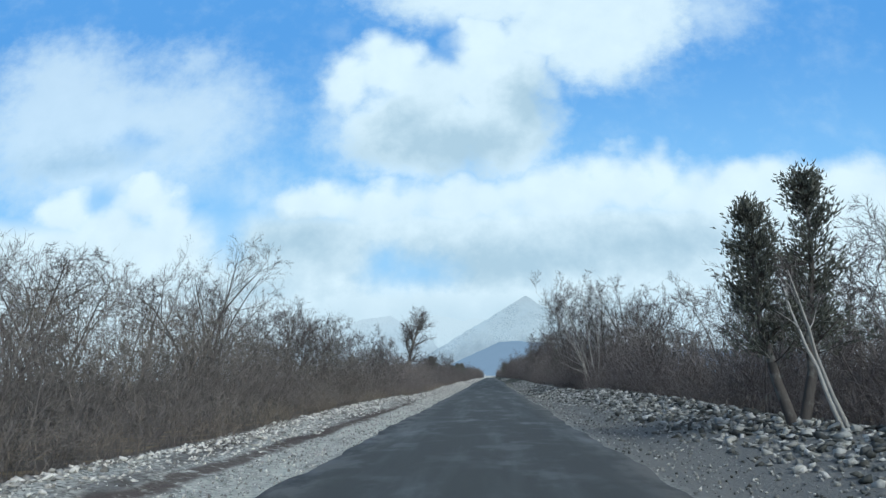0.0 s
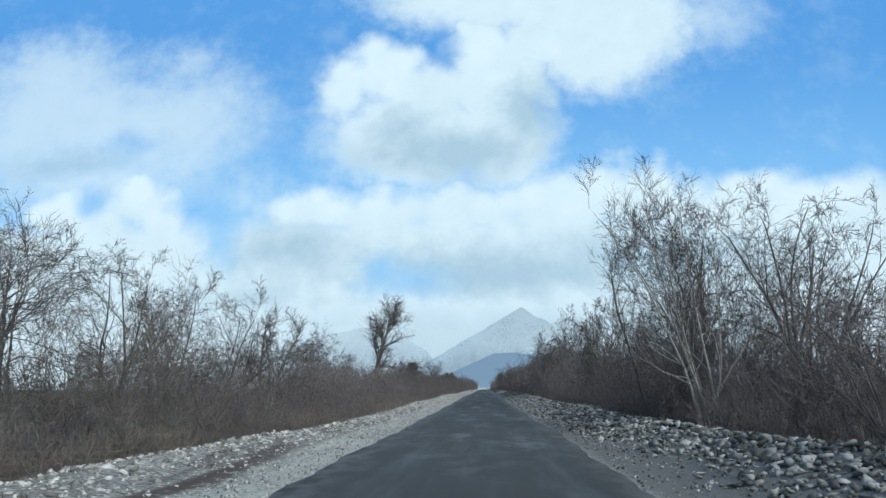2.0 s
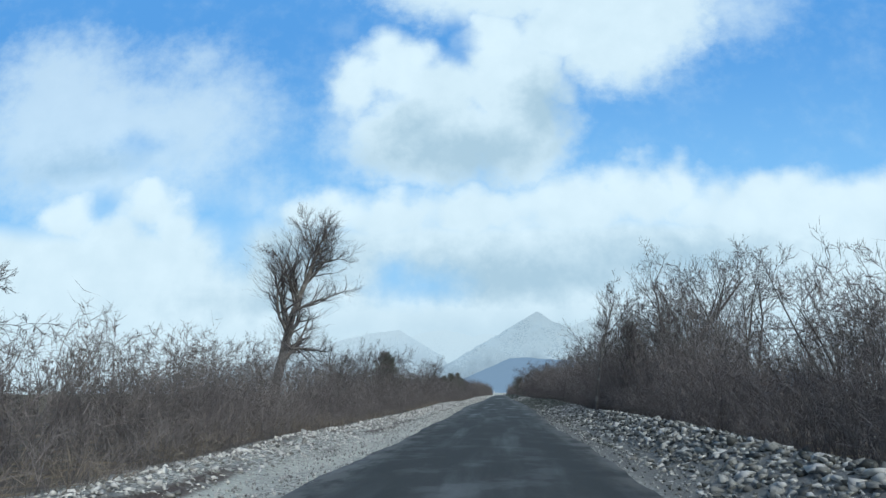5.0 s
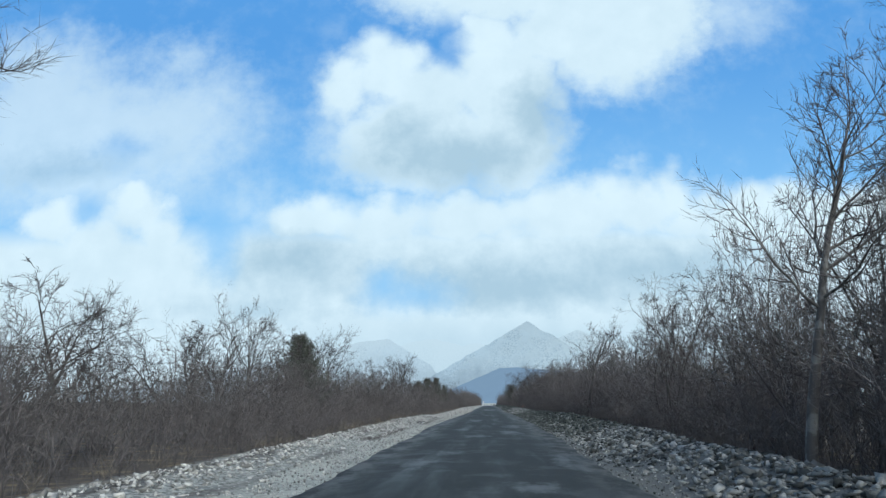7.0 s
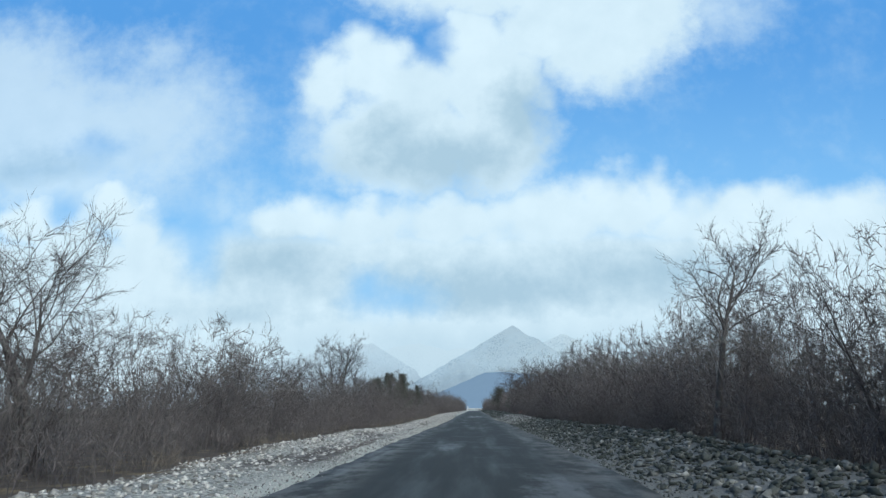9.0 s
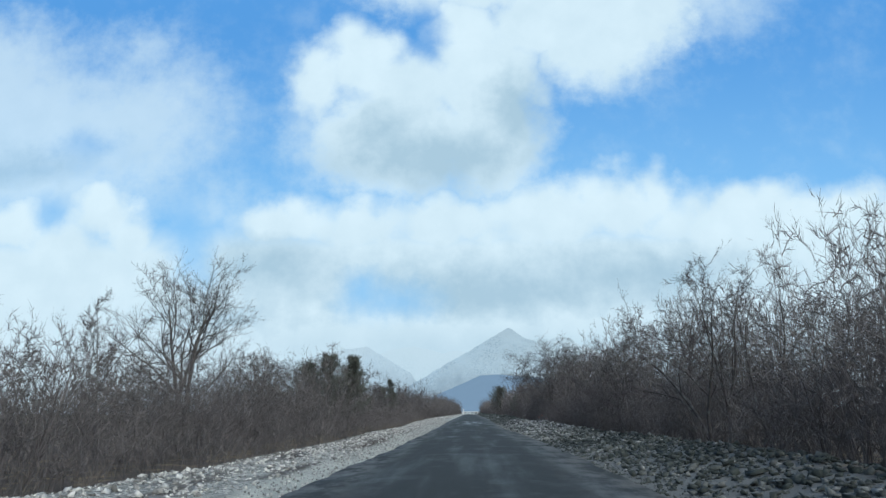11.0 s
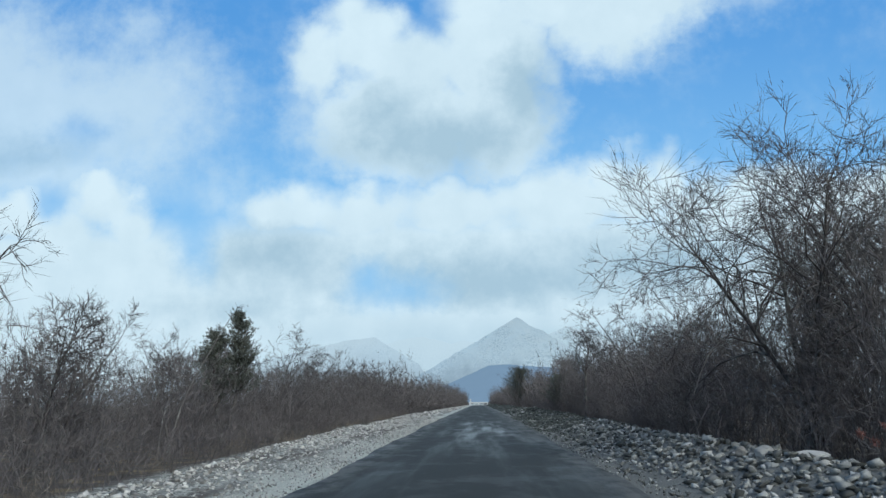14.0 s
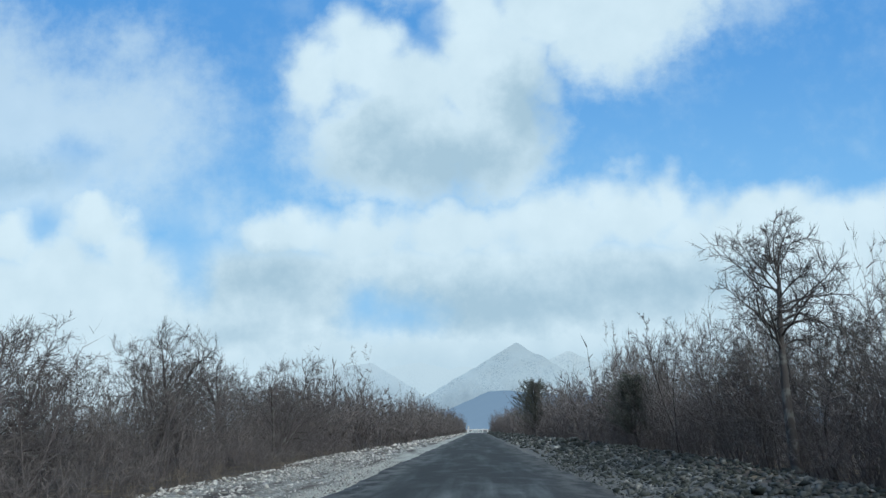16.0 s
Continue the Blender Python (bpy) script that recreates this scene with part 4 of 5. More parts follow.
bare_tree(8.1, 195.8, 5.9, "dense leafless tree over the brush", **WIDE)
bare_tree(8.2, 205.0, 6.2, **WIDE)
bare_tree(8.7, 212.7, 7.6, "slender leaning leafless tree", trunks=1, lean=(-0.15, 0), spread=0.6, clear=0.5, limbs=9, forks=5, twigs=4, girth=0.012)
bare_tree(7.6, 220.4, 7.5, "large straight-trunked leafless tree with a spreading crown", seed=14, trunks=3, lean=(-0.10, 0), spread=1.05, clear=0.36, limbs=15, forks=8, twigs=5, splay=0.07, girth=0.022, fall=0.4, lift=0.02, twist=0.24, brushy=1.3)
bare_tree(8.4, 223.4, 7.8, "straight-trunked leafless tree over the brush", trunks=2, spread=0.75, clear=0.34, limbs=14, forks=7, twigs=5, splay=0.1, girth=0.018, fall=0.4, lift=0.03, twist=0.22)
bare_tree(9.3, 218.6, 7.3, "dense leafless tree over the brush", brushy=1.5, **BUSHY)
bare_tree(11.6, 224.0, 8.8, "tall leafless tree behind the brush", **BUSHY)
bare_tree(10.6, 220.5, 7.4, "dense leafless tree over the brush", **BUSHY)
bare_tree(11.8, 233.0, 7.8, "dense leafless tree over the brush", **BUSHY)
bare_tree(12.6, 229.5, 9.0, "tall leafless tree behind the brush", **WIDE)
bare_tree(7.3, 234.0, 6.1, **WIDE)
bare_tree(9.7, 245.5, 6.5, "tall gnarled leafless tree over the brush", **WIDE)
bare_tree(9.6, 257.5, 5.2, "dense leafless tree over the brush", **BUSHY)
bare_tree(9.0, 262.5, 5.0, "dense leafless tree over the brush", **BUSHY)
bare_tree(8.3, 231.0, 5.9, **BUSHY)
bare_tree(7.8, 255.0, 7.1, "round-crowned leafless tree with a dark leaning trunk", seed=2, trunks=1, lean=(-0.19, 0), spread=0.6, clear=0.50, limbs=20, forks=9, twigs=7, sprays=4, lift=0.04, girth=0.021, fall=0.35, twist=0.22)
bare_tree(10.6, 250.0, 6.4, **WIDE)
bare_tree(8.4, 266.8, 6.2, "slender leaning leafless tree", trunks=2, lean=(-0.15, 0), spread=0.7, clear=0.4, limbs=7, forks=5, twigs=4, girth=0.012)
juniper(8.0, 273.0, 3.7, 5.2, "low spreading dark juniper within the brush")
juniper(7.4, 327.0, 7.0, 7.0, "dark rounded juniper beside the far road", broad=True)
bare_tree(9.5, 280.0, 5.6, **BUSHY)



def seed_plant(x, y, height, label, seed):
    """A clump of dry stalks, each with a ragged russet head."""
    rng = np.random.default_rng(seed)
    ob = thing("dry_plant", x, y, float(ground_height(np.array([x]), np.array([y]))[0]), label, "plant")
    for k in range(4):
        pts, rad = grow(rng, (rng.normal(0, 0.05), rng.normal(0, 0.05), -0.03), (rng.normal(0, 0.16), rng.normal(0, 0.1), 1.0), height * rng.uniform(0.75, 1.0), 0.007, 5, 0.05, 0.0)
        part("stalk", mesh_from("stalk", *tubes([(pts, rad)], 4), BARK_GREY, True), ob)
        if k > 1:
            continue
        way = unit(rng.normal(0, 1, (60, 3)) + np.array([0, 0, 0.5]))
        head = slivers(pts[-1] + rng.normal(0, 0.03, (60, 3)), way, rng.uniform(0.04, 0.11, 60), np.full(60, 0.009))
        part("seed_head", mesh_from("seed_head", *head, RUSSET), ob, "russet dry seed head")["kind"] = "stuff"
    return ob


seed_plant(5.95, 215.1, 0.8, "dry stalks with reddish seed heads behind the rubble bank", 2)
seed_plant(6.5, 216.2, 0.7, "dry stalks with reddish seed heads behind the rubble bank", 5)

# woods farther along and behind, copies of a few trees
models = [bare_tree(-24.0 + 2.0 * k, 300.0 + 9.0 * k, 5.6 + 0.4 * k, "leafless tree in the far roadside wood", trunks=2 + k % 3, spread=1.0, limbs=6, forks=5, twigs=3, sprays=3) for k in range(4)]
wood_rng = random.Random(9)
for k in range(16):
    side = -1 if k % 2 else 1
    y = 20 + 470 * (k + wood_rng.random()) / 16
    off = wood_rng.uniform(13.5, 24) if y < 285 else wood_rng.uniform(8.5, 16)
    size = wood_rng.uniform(0.75, 1.05)
    ob = copy_thing(models[k % 4], pose(side * off, y, 0, 0, 0, wood_rng.uniform(0, 360)))
    ob.scale = (size, size, size * wood_rng.uniform(0.85, 1.1))


# ---- brush along both sides ----
def spikes(base, way, length, radius, bend):
    """Many tapered stems at once: n x 3 bases, ways and bends, n lengths and radii."""
    n = len(base)
    a = np.cross(way, np.array([0.31, 0.87, 0.38]))
    a /= np.linalg.norm(a, axis=1)[:, None]
    b = np.cross(way, a)
    mid = base + way * (length * 0.55)[:, None]
    tip = base + way * length[:, None] + bend * length[:, None]
    out = np.empty((n, 7, 3), np.float32)
    for i, an in enumerate((0, 2.094, 4.189)):
        ring = (math.cos(an) * a + math.sin(an) * b) * radius[:, None]
        out[:, i] = base + ring
        out[:, 3 + i] = mid + ring * 0.6
    out[:, 6] = tip
    f = np.array([(0, 1, 4), (0, 4, 3), (1, 2, 5), (1, 5, 4), (2, 0, 3), (2, 3, 5), (3, 4, 6), (4, 5, 6), (5, 3, 6)])
    faces = (np.arange(n)[:, None, None] * 7 + f[None]).reshape(-1, 3)
    return out.reshape(-1, 3), faces


def grown_by(side, y):
    """How the height of the brush changes along the road."""
    if side > 0:
        return np.interp(y, [0, 35, 60, 85, 108, 125, 138, 150, 165, 190, 205, 235, 250, 270, 300], [1.0, 1.0, 0.95, 0.95, 1.2, 1.15, 1.12, 1.08, 1.3, 1.25, 1.2, 1.15, 1.3, 1.25, 1.0])
    return np.interp(y, [0, 20, 40, 60, 120, 135, 160, 175, 195, 208, 225, 250, 300], [1.3, 1.3, 1.2, 1.0, 1.05, 1.2, 1.2, 1.12, 1.28, 1.18, 1.05, 1.1, 1.1])


def brush(side, y0, y1, per_metre, depth, tall, radius, mat, seed, twigs, name, label, inset=0.0, lean=0.3, front=1.0, bunch=5, twig_radius=0.0075, category="brush", reach=1.0):
    """A thicket of shrubs: bunches of leaning stems with many side twigs between y0 and y1."""
    rng = np.random.default_rng(seed)
    roots = max(int((y1 - y0) * per_metre / bunch), 1)
    n = roots * bunch
    ry_ = np.repeat(rng.uniform(y0, y1, roots), bunch)
    rd = np.repeat(rng.uniform(0, 1, roots) ** 1.2 * depth, bunch)
    rh = np.repeat(rng.uniform(0.62, 1.18, roots), bunch)
    y = ry_ + rng.normal(0, 0.22, n)
    d = np.clip(rd + rng.normal(0, 0.22, n), 0, None)
    edge = (brush_left(y) - inset if side < 0 else brush_right(y) + inset)
    x = edge + side * d
    clump = 1 + 0.22 * wave(y + d * 1.5, seed % 7, (13.0, 5.3, 2.3)) + 0.10 * np.sin(y * 3.1 + d * 2.2 + seed)
    rise = np.clip((d + 0.25) / front, 0.35, 1.0)
    grown = grown_by(side, y)
    h = tall * grown * clump * rise * rh * rng.uniform(0.6, 1.05, n)
    z = ground_height(x, y) - 0.05
    base = np.stack([x, y, z], 1)
    way = unit(np.stack([rng.normal(-side * 0.05, lean, n), rng.normal(0, lean, n), np.ones(n)], 1))
    bend = rng.normal(0, 0.10, (n, 3)) - np.array([0, 0, 0.04])
    v1, f1 = spikes(base, way, h, radius * rng.uniform(0.5, 1.3, n), bend)
    at = rng.uniform(0.15, 1.0, (n, twigs)) ** 0.6
    tb = (base[:, None] + (way * h[:, None])[:, None] * at[..., None] + (bend * h[:, None])[:, None] * (np.clip(at - 0.55, 0, 1) / 0.45)[..., None]).reshape(-1, 3)
    tw = unit(np.repeat(way, twigs, 0) + rng.normal(0, 0.75, (n * twigs, 3)))
    tl = reach * (0.42 + 0.17 * np.repeat(h, twigs)) * rng.uniform(0.4, 1.3, n * twigs) * (1.2 - 0.78 * at.ravel())
    v2, f2 = slivers(tb, tw, tl, twig_radius * rng.uniform(0.6, 1.2, n * twigs))
    me = mesh_from(name, np.concatenate([v1, v2]), np.concatenate([f1, f2 + len(v1)]), mat)
    return tagged(new(name, me), label, category, kind="stuff")


def shrub_shape(seed, trunks, limbs, lift, splay):
    """A leafless shrub, four metres high: verts and faces."""
    rng = np.random.default_rng(seed)
    trunk, limb, branch, twig, fine = skeleton_tree(rng, 4.0, trunks=trunks, spread=0.95, clear=0.12, limbs=limbs, forks=3, twigs=2, lift=lift, girth=0.017, sprays=3, splay=splay, fall=0.6, twist=0.22)
    few = lambda lines, step: list(zip(lines[0][:, ::step], lines[1][:, ::step]))
    reach = twig[:, 2] - twig[:, 0]
    return joined(tubes(few(trunk, 3), 3), tubes([(p[[0, 3, 5, 7]], r[[0, 3, 5, 7]]) for p, r in zip(*limb)], 3), ribbons(branch[0][:, [0, 2, 4]], 0.011),
                  slivers(twig[:, 0], unit(reach), np.linalg.norm(reach, axis=1), np.full(len(twig), 0.0078)), slivers(fine[:, :3], fine[:, 3:6], fine[:, 6] * 1.35, np.full(len(fine), 0.006)))


SHRUBS = [shrub_shape(400 + k, 4 + k % 3, 5, 0.015 + 0.02 * (k % 3), 0.24 + 0.06 * (k % 2)) for k in range(7)]


def thicket(side, y0, y1, count, near, far, low, high, mat, seed, label):
    """Many leafless shrubs grown together behind the edge of the brush."""
    rng = np.random.default_rng(seed)
    verts, faces, base = [], [], 0
    for k in range(count):
        y = y0 + (y1 - y0) * (k + rng.uniform(0, 1)) / count
        off = rng.uniform(near, far)
        x = brush_left(y) - off if side < 0 else brush_right(y) + off
        sv, sf = SHRUBS[int(rng.integers(0, 7))]
        an, tall, wide = rng.uniform(0, 6.28), rng.uniform(low, high) / 4.0, rng.uniform(0.75, 1.1)
        tall *= grown_by(side, y)
        c, s = math.cos(an) * wide, math.sin(an) * wide
        verts.append(np.stack([x + c * sv[:, 0] - s * sv[:, 1], y + s * sv[:, 0] + c * sv[:, 1], sv[:, 2] * tall + ground_height(x, y)], 1))
        faces.append(sf + base)
        base += len(sv)
    me = mesh_from("thicket", np.concatenate(verts), np.concatenate(faces), mat)
    return tagged(new("thicket", me), label, "brush", kind="stuff")


LEFT_LABEL = "dense thicket of leafless brown brush beside the gravel verge"
RIGHT_LABEL = "dense dark thicket of leafless brush behind the rubble bank"
for i in range(6):
    a, b = 4 + i * 46, 4 + (i + 1) * 46
    left_mat = STEM_TAN if i == 0 else STEM_LEFT if i == 1 else STEM_LEFT_GREY
    brush(-1, a, b, 34, 4.0, 2.7, 0.008, left_mat, 11 + i, 18, "brush", LEFT_LABEL, front=1.9, lean=0.34, twig_radius=0.0062)
    brush(1, a, b, 38, 3.6, 3.3, 0.008, STEM_RIGHT, 31 + i, 19, "brush", RIGHT_LABEL, front=1.3, lean=0.34, twig_radius=0.0066)
    thicket(-1, a, b, 24, 1.4, 6.0, 2.8, 4.2, left_mat, 51 + i, "taller leafless shrubs grown together behind the brush")
    thicket(1, a, b, 25, 1.0, 5.0, 3.4, 5.2, STEM_RIGHT, 71 + i, "taller leafless shrubs grown together behind the brush")
    thicket(-1, a, b, 6, 6.0, 13.0, 3.2, 4.8, left_mat, 151 + i, "leafless shrubs deeper in the wood")
    thicket(1, a, b, 6, 5.0, 12.0, 3.6, 5.4, STEM_RIGHT, 171 + i, "leafless shrubs deeper in the wood")
    brush(-1, a, b, 14, 5.0, 3.4, 0.012, left_mat, 131 + i, 26, "brush", "leafless saplings behind the brush", inset=2.2, lean=0.42, bunch=3, twig_radius=0.0095, reach=0.7)
    brush(1, a, b, 14, 5.0, 4.1, 0.012, STEM_RIGHT, 141 + i, 26, "brush", "leafless saplings behind the brush", inset=2.0, lean=0.40, bunch=3, twig_radius=0.011, reach=0.7)
    brush(-1, a, b, 6, 12.0, 3.3, 0.03, left_mat, 191 + i, 20, "brush", "leafless undergrowth deeper in the wood", inset=5.0, lean=0.34, bunch=3, twig_radius=0.032, reach=0.8)
    brush(1, a, b, 6, 10.0, 4.2, 0.03, STEM_RIGHT, 211 + i, 20, "brush", "leafless undergrowth deeper in the wood", inset=4.0, lean=0.34, bunch=3, twig_radius=0.032, reach=0.8)
    brush(-1, a, b, 14 if i < 2 else 5, 1.3, 0.75 if i < 2 else 0.5, 0.005, GRASS, 91 + i, 8, "dry_grass", "strip of dry straw-coloured grass at the edge of the brush", inset=-0.4, front=0.5, twig_radius=0.005, category="grass")
EXTRA = "thick leafless shrubs between the taller trees"
thicket(1, 240, 285, 20, 0.5, 4.0, 3.6, 4.8, STEM_RIGHT, 301, EXTRA)
thicket(1, 130, 172, 22, 0.5, 4.0, 3.6, 5.0, STEM_RIGHT, 302, EXTRA)
thicket(1, 176, 216, 18, 1.5, 6.0, 4.6, 6.0, STEM_RIGHT, 305, EXTRA)
thicket(1, 214, 230, 9, 1.0, 4.0, 4.8, 6.2, STEM_RIGHT, 331, EXTRA)
thicket(1, 134, 156, 10, 1.0, 4.5, 4.4, 5.8, STEM_RIGHT, 333, EXTRA)
thicket(1, 46, 66, 10, 1.5, 5.0, 5.2, 6.6, STEM_RIGHT, 332, EXTRA)
thicket(1, 270, 332, 20, 0.2, 4.0, 5.0, 6.8, STEM_RIGHT, 311, EXTRA)
thicket(1, 97, 118, 10, 1.5, 5.0, 5.4, 6.8, STEM_RIGHT, 312, EXTRA)
thicket(1, 44, 130, 20, 1.5, 5.0, 4.4, 6.0, STEM_RIGHT, 303, EXTRA)
thicket(-1, 224, 280, 20, 0.8, 4.5, 3.0, 4.2, STEM_LEFT_GREY, 308, EXTRA)
thicket(-1, 280, 490, 34, 0.3, 5.0, 5.0, 7.2, STEM_LEFT_GREY, 321, "tall leafless wood beside the far road")
thicket(1, 280, 490, 34, 0.3, 5.0, 5.4, 7.6, STEM_RIGHT, 322, "tall leafless wood beside the far road")
brush(-1, 280, 500, 16, 10.0, 4.9, 0.035, STEM_LEFT_GREY, 17, 16, "brush", LEFT_LABEL, twig_radius=0.045)
brush(1, 280, 500, 16, 10.0, 5.6, 0.035, STEM_RIGHT, 37, 16, "brush", RIGHT_LABEL, twig_radius=0.04)


# ---- rubble on both verges ----
def stone_shape(seed):
    """A broken angular stone of about unit radius: the hull of a few corners."""
    rng = np.random.default_rng(seed)
    bm = bmesh.new()
    for k in range(10):
        way = rng.uniform(-1, 1, 3)
        way[int(rng.integers(0, 3))] = rng.choice([-1.0, 1.0]) * rng.uniform(0.8, 1.0)
        bm.verts.new(way * np.array([1.0, 0.85, 0.65]))
    hull = bmesh.ops.convex_hull(bm, input=bm.verts)
    bmesh.ops.delete(bm, geom=[v for v in hull["geom_interior"] if isinstance(v, bmesh.types.BMVert)], context="VERTS")
    bmesh.ops.triangulate(bm, faces=bm.faces[:])
    bm.verts.index_update()
    verts = np.array([v.co[:] for v in bm.verts])
    faces = np.array([[v.index for v in f.verts] for f in bm.faces])
    bm.free()
    return verts, faces


def shard_shape(seed):
    """A broken angular fragment: a battered block."""
    rng = np.random.default_rng(seed)
    verts = np.array([(x, y, z) for x in (-1, 1) for y in (-1, 1) for z in (-1, 1)], float) * 0.72
    verts = verts * rng.uniform(0.35, 1.25, (8, 3)) + rng.normal(0, 0.14, (8, 3))
    verts[:, 0] += verts[:, 2] * rng.uniform(-0.5, 0.5)
    quads = [(0, 1, 3, 2), (4, 6, 7, 5), (0, 4, 5, 1), (2, 3, 7, 6), (0, 2, 6, 4), (1, 5, 7, 3)]
    return verts, np.array([t for a, b, c, d in quads for t in ((a, b, c), (a, c, d))])


STONES = [stone_shape(100 + k) for k in range(9)]
SHARDS = [shard_shape(200 + k) for k in range(8)]


def chip_shape(seed):
    """A sharp flat splinter of stone with five corners."""
    rng = np.random.default_rng(seed)
    ring = [(math.cos(a) * rng.uniform(0.7, 1.3), math.sin(a) * rng.uniform(0.6, 1.0), rng.uniform(-0.15, 0.15)) for a in (0.2, 2.3, 4.4)]
    verts = np.array(ring + [(rng.uniform(-0.3, 0.3), rng.uniform(-0.3, 0.3), 0.6), (rng.uniform(-0.3, 0.3), 0.0, -0.6)])
    return verts, np.array([(0, 1, 3), (1, 2, 3), (2, 0, 3), (1, 0, 4), (2, 1, 4), (0, 2, 4)])


CHIPS = [chip_shape(500 + k) for k in range(8)]


def turned(rng, n):
    """n random rotation matrices."""
    q = rng.normal(0, 1, (n, 4))
    q /= np.linalg.norm(q, axis=1)[:, None]
    w, x, y, z = q.T
    return np.stack([1 - 2 * (y * y + z * z), 2 * (x * y - z * w), 2 * (x * z + y * w), 2 * (x * y + z * w), 1 - 2 * (x * x + z * z), 2 * (y * z - x * w), 2 * (x * z - y * w), 2 * (y * z + x * w), 1 - 2 * (x * x + y * y)], 1).reshape(n, 3, 3)


def heap(rng, shapes, x, y, z, size, name, label, mat, flat=0.7):
    """Many stones joined into one mesh."""
    verts, faces, base = [], [], 0
    pick = rng.integers(0, len(shapes), len(x))
    for k, (sv, sf) in enumerate(shapes):
        m = pick == k
        n = int(m.sum())
        if not n:
            continue
        r = turned(rng, n)
        sc = size[m][:, None, None] * np.stack([rng.uniform(0.8, 1.35, n), rng.uniform(0.7, 1.1, n), rng.uniform(0.5, 0.8, n)], 1)[:, None, :]
        v = np.einsum("nij,nkj->nki", r, sv[None] * sc)
        v[:, :, 2] *= flat
        v += np.stack([x[m], y[m], z[m]], 1)[:, None, :]
        verts.append(v.reshape(-1, 3))
        faces.append((np.arange(n)[:, None, None] * len(sv) + sf[None] + base).reshape(-1, 3))
        base += n * len(sv)
    me = mesh_from(name, np.concatenate(verts), np.concatenate(faces), mat)
    return tagged(new(name, me), label, "rubble", kind="stuff")


def rubble_right(rng, n, y0, y1, lo, hi, inner=3.4):
    y = rng.uniform(y0, y1, n)
    inner = inner + np.interp(y, [0, 30, 38, 48, 62, 80, 110], [0.7, 0.75, 0.5, -0.05, -0.4, -0.25, 0.0])
    x = inner + (brush_right(y) - 0.15 - inner) * rng.beta(1.35, 1.15, n) + 0.2 * wave(y, 12, (8.0, 3.0, 1.7))
    size = lo + (hi - lo) * rng.uniform(0, 1, n) ** 2.6
    return x, y, ground_height(x, y) + size * rng.uniform(-0.1, 0.45, n), size


def rubble_left(rng, n, y0, y1, lo, hi, inner=-4.7):
    y = rng.uniform(y0, y1, n)
    near = inner - np.interp(y, [0, 30, 48], [0.6, 0.6, 0.0])
    x = near + (brush_left(y) + 0.1 - near) * rng.beta(1.3, 1.1, n) + 0.2 * wave(y, 15, (8.0, 3.0, 1.7))
    size = lo + (hi - lo) * rng.uniform(0, 1, n) ** 2.8
    return x, y, ground_height(x, y) + size * rng.uniform(-0.15, 0.35, n), size


srng = np.random.default_rng(77)
RIGHT_RUBBLE, LEFT_RUBBLE = "bank of loose grey boulders and cobbles along the road", "low ridge of pale broken limestone on the verge"
heap(srng, STONES[:3] + SHARDS, *rubble_right(srng, 9500, 5, 275, 0.055, 0.145), "rubble", RIGHT_RUBBLE, STONE_GREY)
heap(srng, SHARDS, *rubble_right(srng, 10500, 5, 275, 0.05, 0.13, 3.1), "rubble", RIGHT_RUBBLE, STONE_GREY)
heap(srng, SHARDS, *rubble_right(srng, 4200, 5, 275, 0.09, 0.165, 3.8), "rubble", RIGHT_RUBBLE, STONE_GREY, 0.6)
heap(srng, CHIPS, *rubble_right(srng, 15000, 5, 275, 0.05, 0.14, 2.9), "rubble", RIGHT_RUBBLE, STONE_GREY)
heap(srng, CHIPS, *rubble_left(srng, 17000, 5, 275, 0.025, 0.085, -4.1), "rubble", LEFT_RUBBLE, STONE_PALE)
heap(srng, SHARDS, *rubble_right(srng, 2500, 275, 490, 0.15, 0.3), "rubble", RIGHT_RUBBLE, STONE_GREY)
heap(srng, SHARDS, *rubble_left(srng, 9000, 5, 275, 0.03, 0.09, -4.3), "rubble", LEFT_RUBBLE, STONE_PALE)
heap(srng, STONES[:3] + SHARDS, *rubble_left(srng, 6000, 5, 275, 0.04, 0.11, -4.9), "rubble", LEFT_RUBBLE, STONE_PALE)
heap(srng, SHARDS, *rubble_left(srng, 1800, 275, 490, 0.1, 0.22), "rubble", LEFT_RUBBLE, STONE_PALE)


def pebbles(rng, n, x0, x1, y0, y1, lo, hi, name, label, mat):
    """Loose chips of gravel: small sharp splinters in one mesh."""
    tetra = np.array([(1, 0, -0.5), (-0.6, 0.9, -0.5), (-0.6, -0.9, -0.5), (0, 0, 0.8)], float)
    tf = np.array([(0, 1, 3), (1, 2, 3), (2, 0, 3), (1, 0, 2)])
    y = rng.uniform(y0, y1, n)
    x = x0 + (x1 - x0) * rng.beta(1.2, 1.2, n)
    size = lo + (hi - lo) * rng.uniform(0, 1, n) ** 3
    v = tetra[None] * size[:, None, None] * rng.uniform(0.6, 1.3, (n, 4, 1))
    v = np.einsum("nij,nkj->nki", turned(rng, n), v) + np.stack([x, y, np.maximum(ground_height(x, y), -0.035) + size * 0.25], 1)[:, None, :]
    me = mesh_from(name, v.reshape(-1, 3), (np.arange(n)[:, None, None] * 4 + tf[None]).reshape(-1, 3), mat)
    return tagged(new(name, me), label, "gravel", kind="stuff")


pebbles(srng, 24000, -4.35, -2.85, 5, 270, 0.012, 0.04, "gravel", "pale loose gravel on the verge", STONE_PALE)
pebbles(srng, 20000, 2.3, 4.2, 5, 270, 0.012, 0.045, "gravel", "grey loose gravel between road and rubble bank", STONE_GREY)

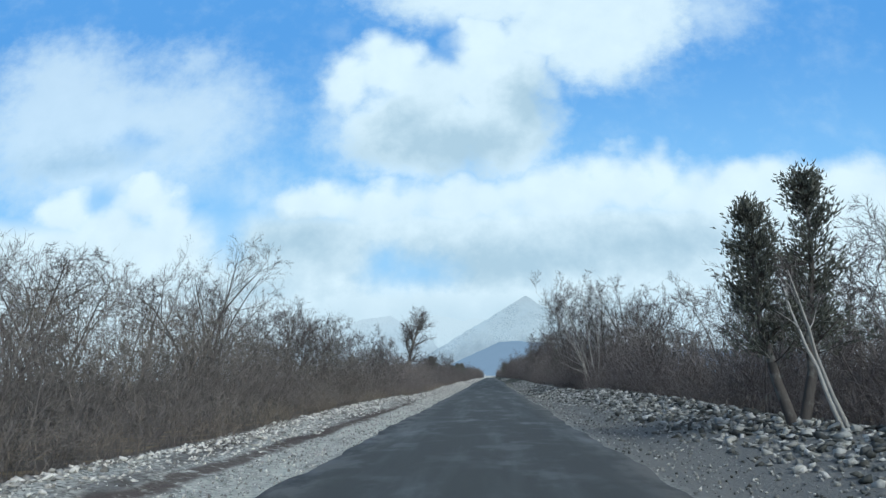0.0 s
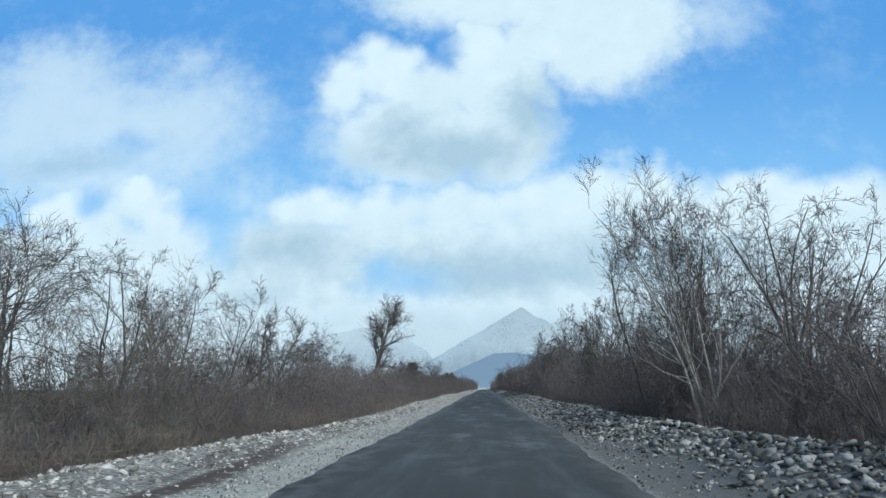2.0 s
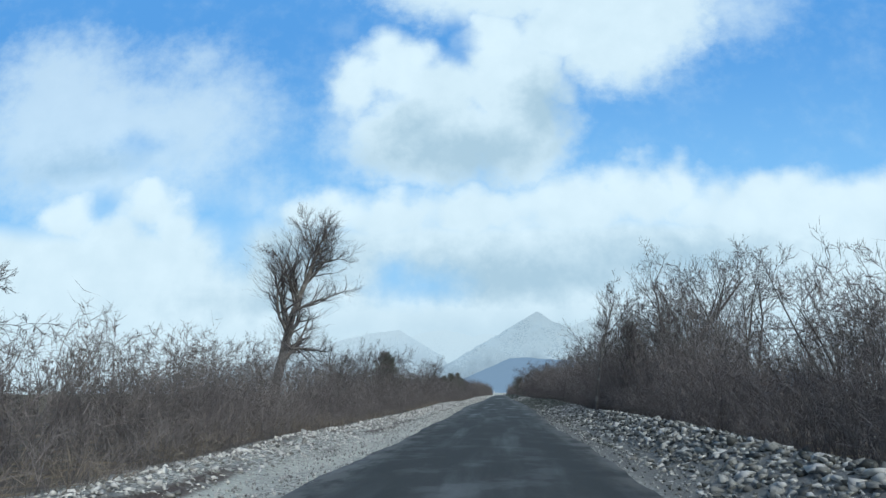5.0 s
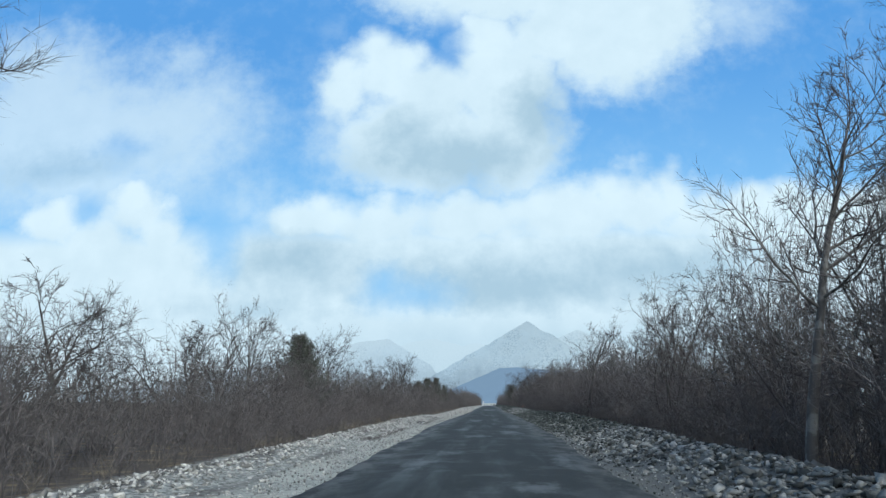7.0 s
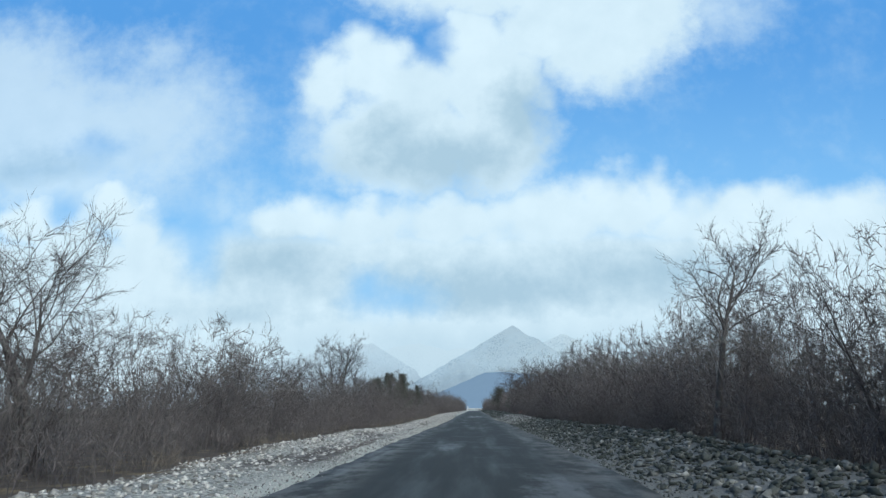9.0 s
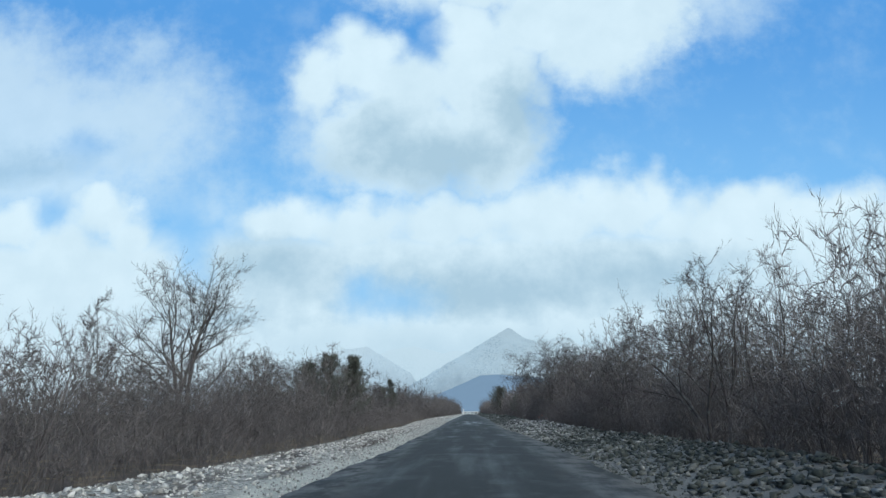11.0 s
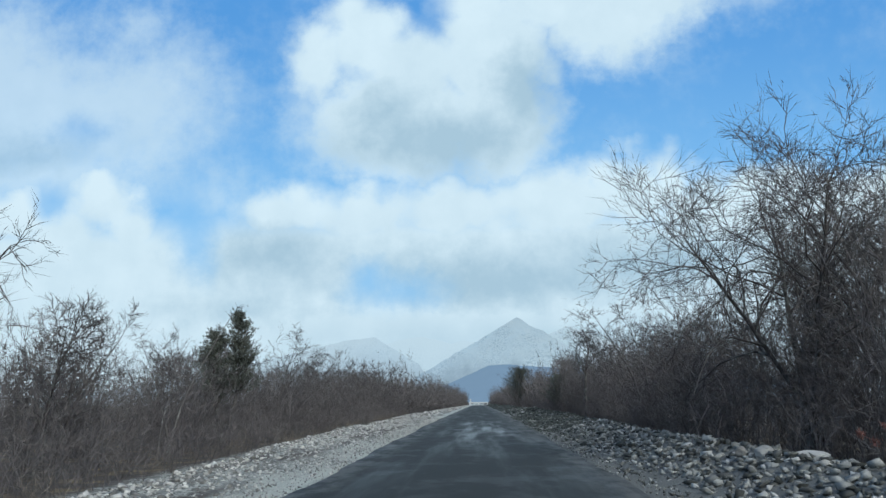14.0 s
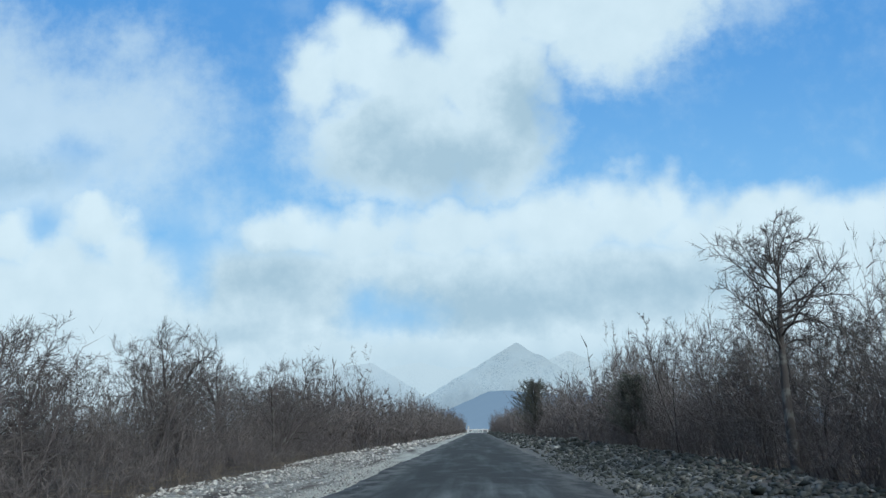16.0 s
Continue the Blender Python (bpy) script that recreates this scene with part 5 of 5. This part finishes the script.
# single stones that lie nearest to the road
bank = tagged(new("rubble_bank"), "loose grey boulders at the foot of the roadside bank", "rubble")
bank.location = (4.2, 60.0, 0.2)
bank_r = [mesh_from("stone", v, f, STONE_GREY_ONE) for v, f in STONES]
ridge = tagged(new("limestone_ridge"), "pale broken limestone pieces along the gravel verge", "rubble")
ridge.location = (-6.0, 60.0, 0.1)
ridge_l = [mesh_from("stone", v, f, STONE_PALE_ONE) for v, f in STONES]
for holder, meshes, spread_of, count, lo, hi, inner in ((bank, bank_r, rubble_right, 300, 0.07, 0.14, 3.5), (ridge, ridge_l, rubble_left, 260, 0.045, 0.085, -4.8)):
    sx, sy, sz, ss = spread_of(srng, count, 10, 280, lo, hi, inner)
    for k in range(count):
        ob = part("stone", meshes[k % 9], holder)
        ob.location = Vector((sx[k], sy[k], sz[k] + 0.4 * ss[k])) - holder.location
        ob.rotation_euler = srng.uniform(-0.5, 0.5), srng.uniform(-0.5, 0.5), srng.uniform(0, 6.28)
        ob.scale = ss[k] * srng.uniform(0.9, 1.4), ss[k] * srng.uniform(0.8, 1.1), ss[k] * srng.uniform(0.5, 0.75)


# larger boulders that stand out on the bank
def boulder(x, y, z, size, mat, label, seed):
    bm = bmesh.new()
    bmesh.ops.create_icosphere(bm, subdivisions=3, radius=1.0)
    for v in bm.verts:
        v.co *= 1 + 0.22 * noise.fractal(v.co * 0.9 + Vector((seed, 0, 0)), 0.9, 2.1, 4)
        v.co = Vector((v.co.x * size[0], v.co.y * size[1], v.co.z * size[2]))
    me = bpy.data.meshes.new("boulder")
    bm.to_mesh(me)
    bm.free()
    me.materials.append(mat)
    ob = tagged(new("boulder", me), label, "boulder", "boulders on the rubble bank")
    ob.location = (x, y, z)


boulder(4.85, 216.6, 0.5, (0.17, 0.14, 0.13), STONE_PALE_ONE, "rounded tan boulder on the rubble bank", 3)
boulder(4.55, 216.9, 0.5, (0.10, 0.09, 0.10), STONE_PALE_ONE, "small pale boulder on the rubble bank", 5)
boulder(5.3, 216.0, 0.5, (0.30, 0.15, 0.09), STONE_PALE_ONE, "long flat whitish slab on the rubble bank", 8)


# ---- the far end of the road ----
def box(sx, sy, sz, bevel=0.03):
    bm = bmesh.new()
    bmesh.ops.create_cube(bm, size=1.0)
    bmesh.ops.scale(bm, vec=(sx, sy, sz), verts=bm.verts)
    bmesh.ops.bevel(bm, geom=bm.edges[:], offset=bevel, segments=2, affect="EDGES")
    me = bpy.data.meshes.new("box")
    bm.to_mesh(me)
    bm.free()
    me.materials.append(PAINT)
    return me


barrier = thing("road_barrier", 0.0, 505.0, 0, "low white barrier across the far end of the road", "barrier")
rail = part("rail", box(8.0, 0.3, 0.35), barrier)
rail.location = (0, 0, 1.25)
post_mesh = box(0.35, 0.35, 1.5)
for k in range(5):
    p = part("post", post_mesh, barrier)
    p.location = (-3.8 + 1.9 * k, 0.35, 0.72)
pillar = thing("gate_pillar", -3.4, 503.0, 0, "white painted pillar at the far end of the road", "pillar")
part("shaft", box(0.5, 0.5, 2.5), pillar).location = (0, 0, 1.2)
part("cap", box(0.7, 0.7, 0.2), pillar).location = (0, 0, 2.54)
for x in (-5.2, 5.4):
    bare_tree(x, 496.0, 6.0, "pale leafless tree at the far end of the road", mat=BARK_PALE, trunks=3, spread=0.5, clear=0.2, limbs=7, forks=4, twigs=3, lift=0.13, splay=0.1, girth=0.03)
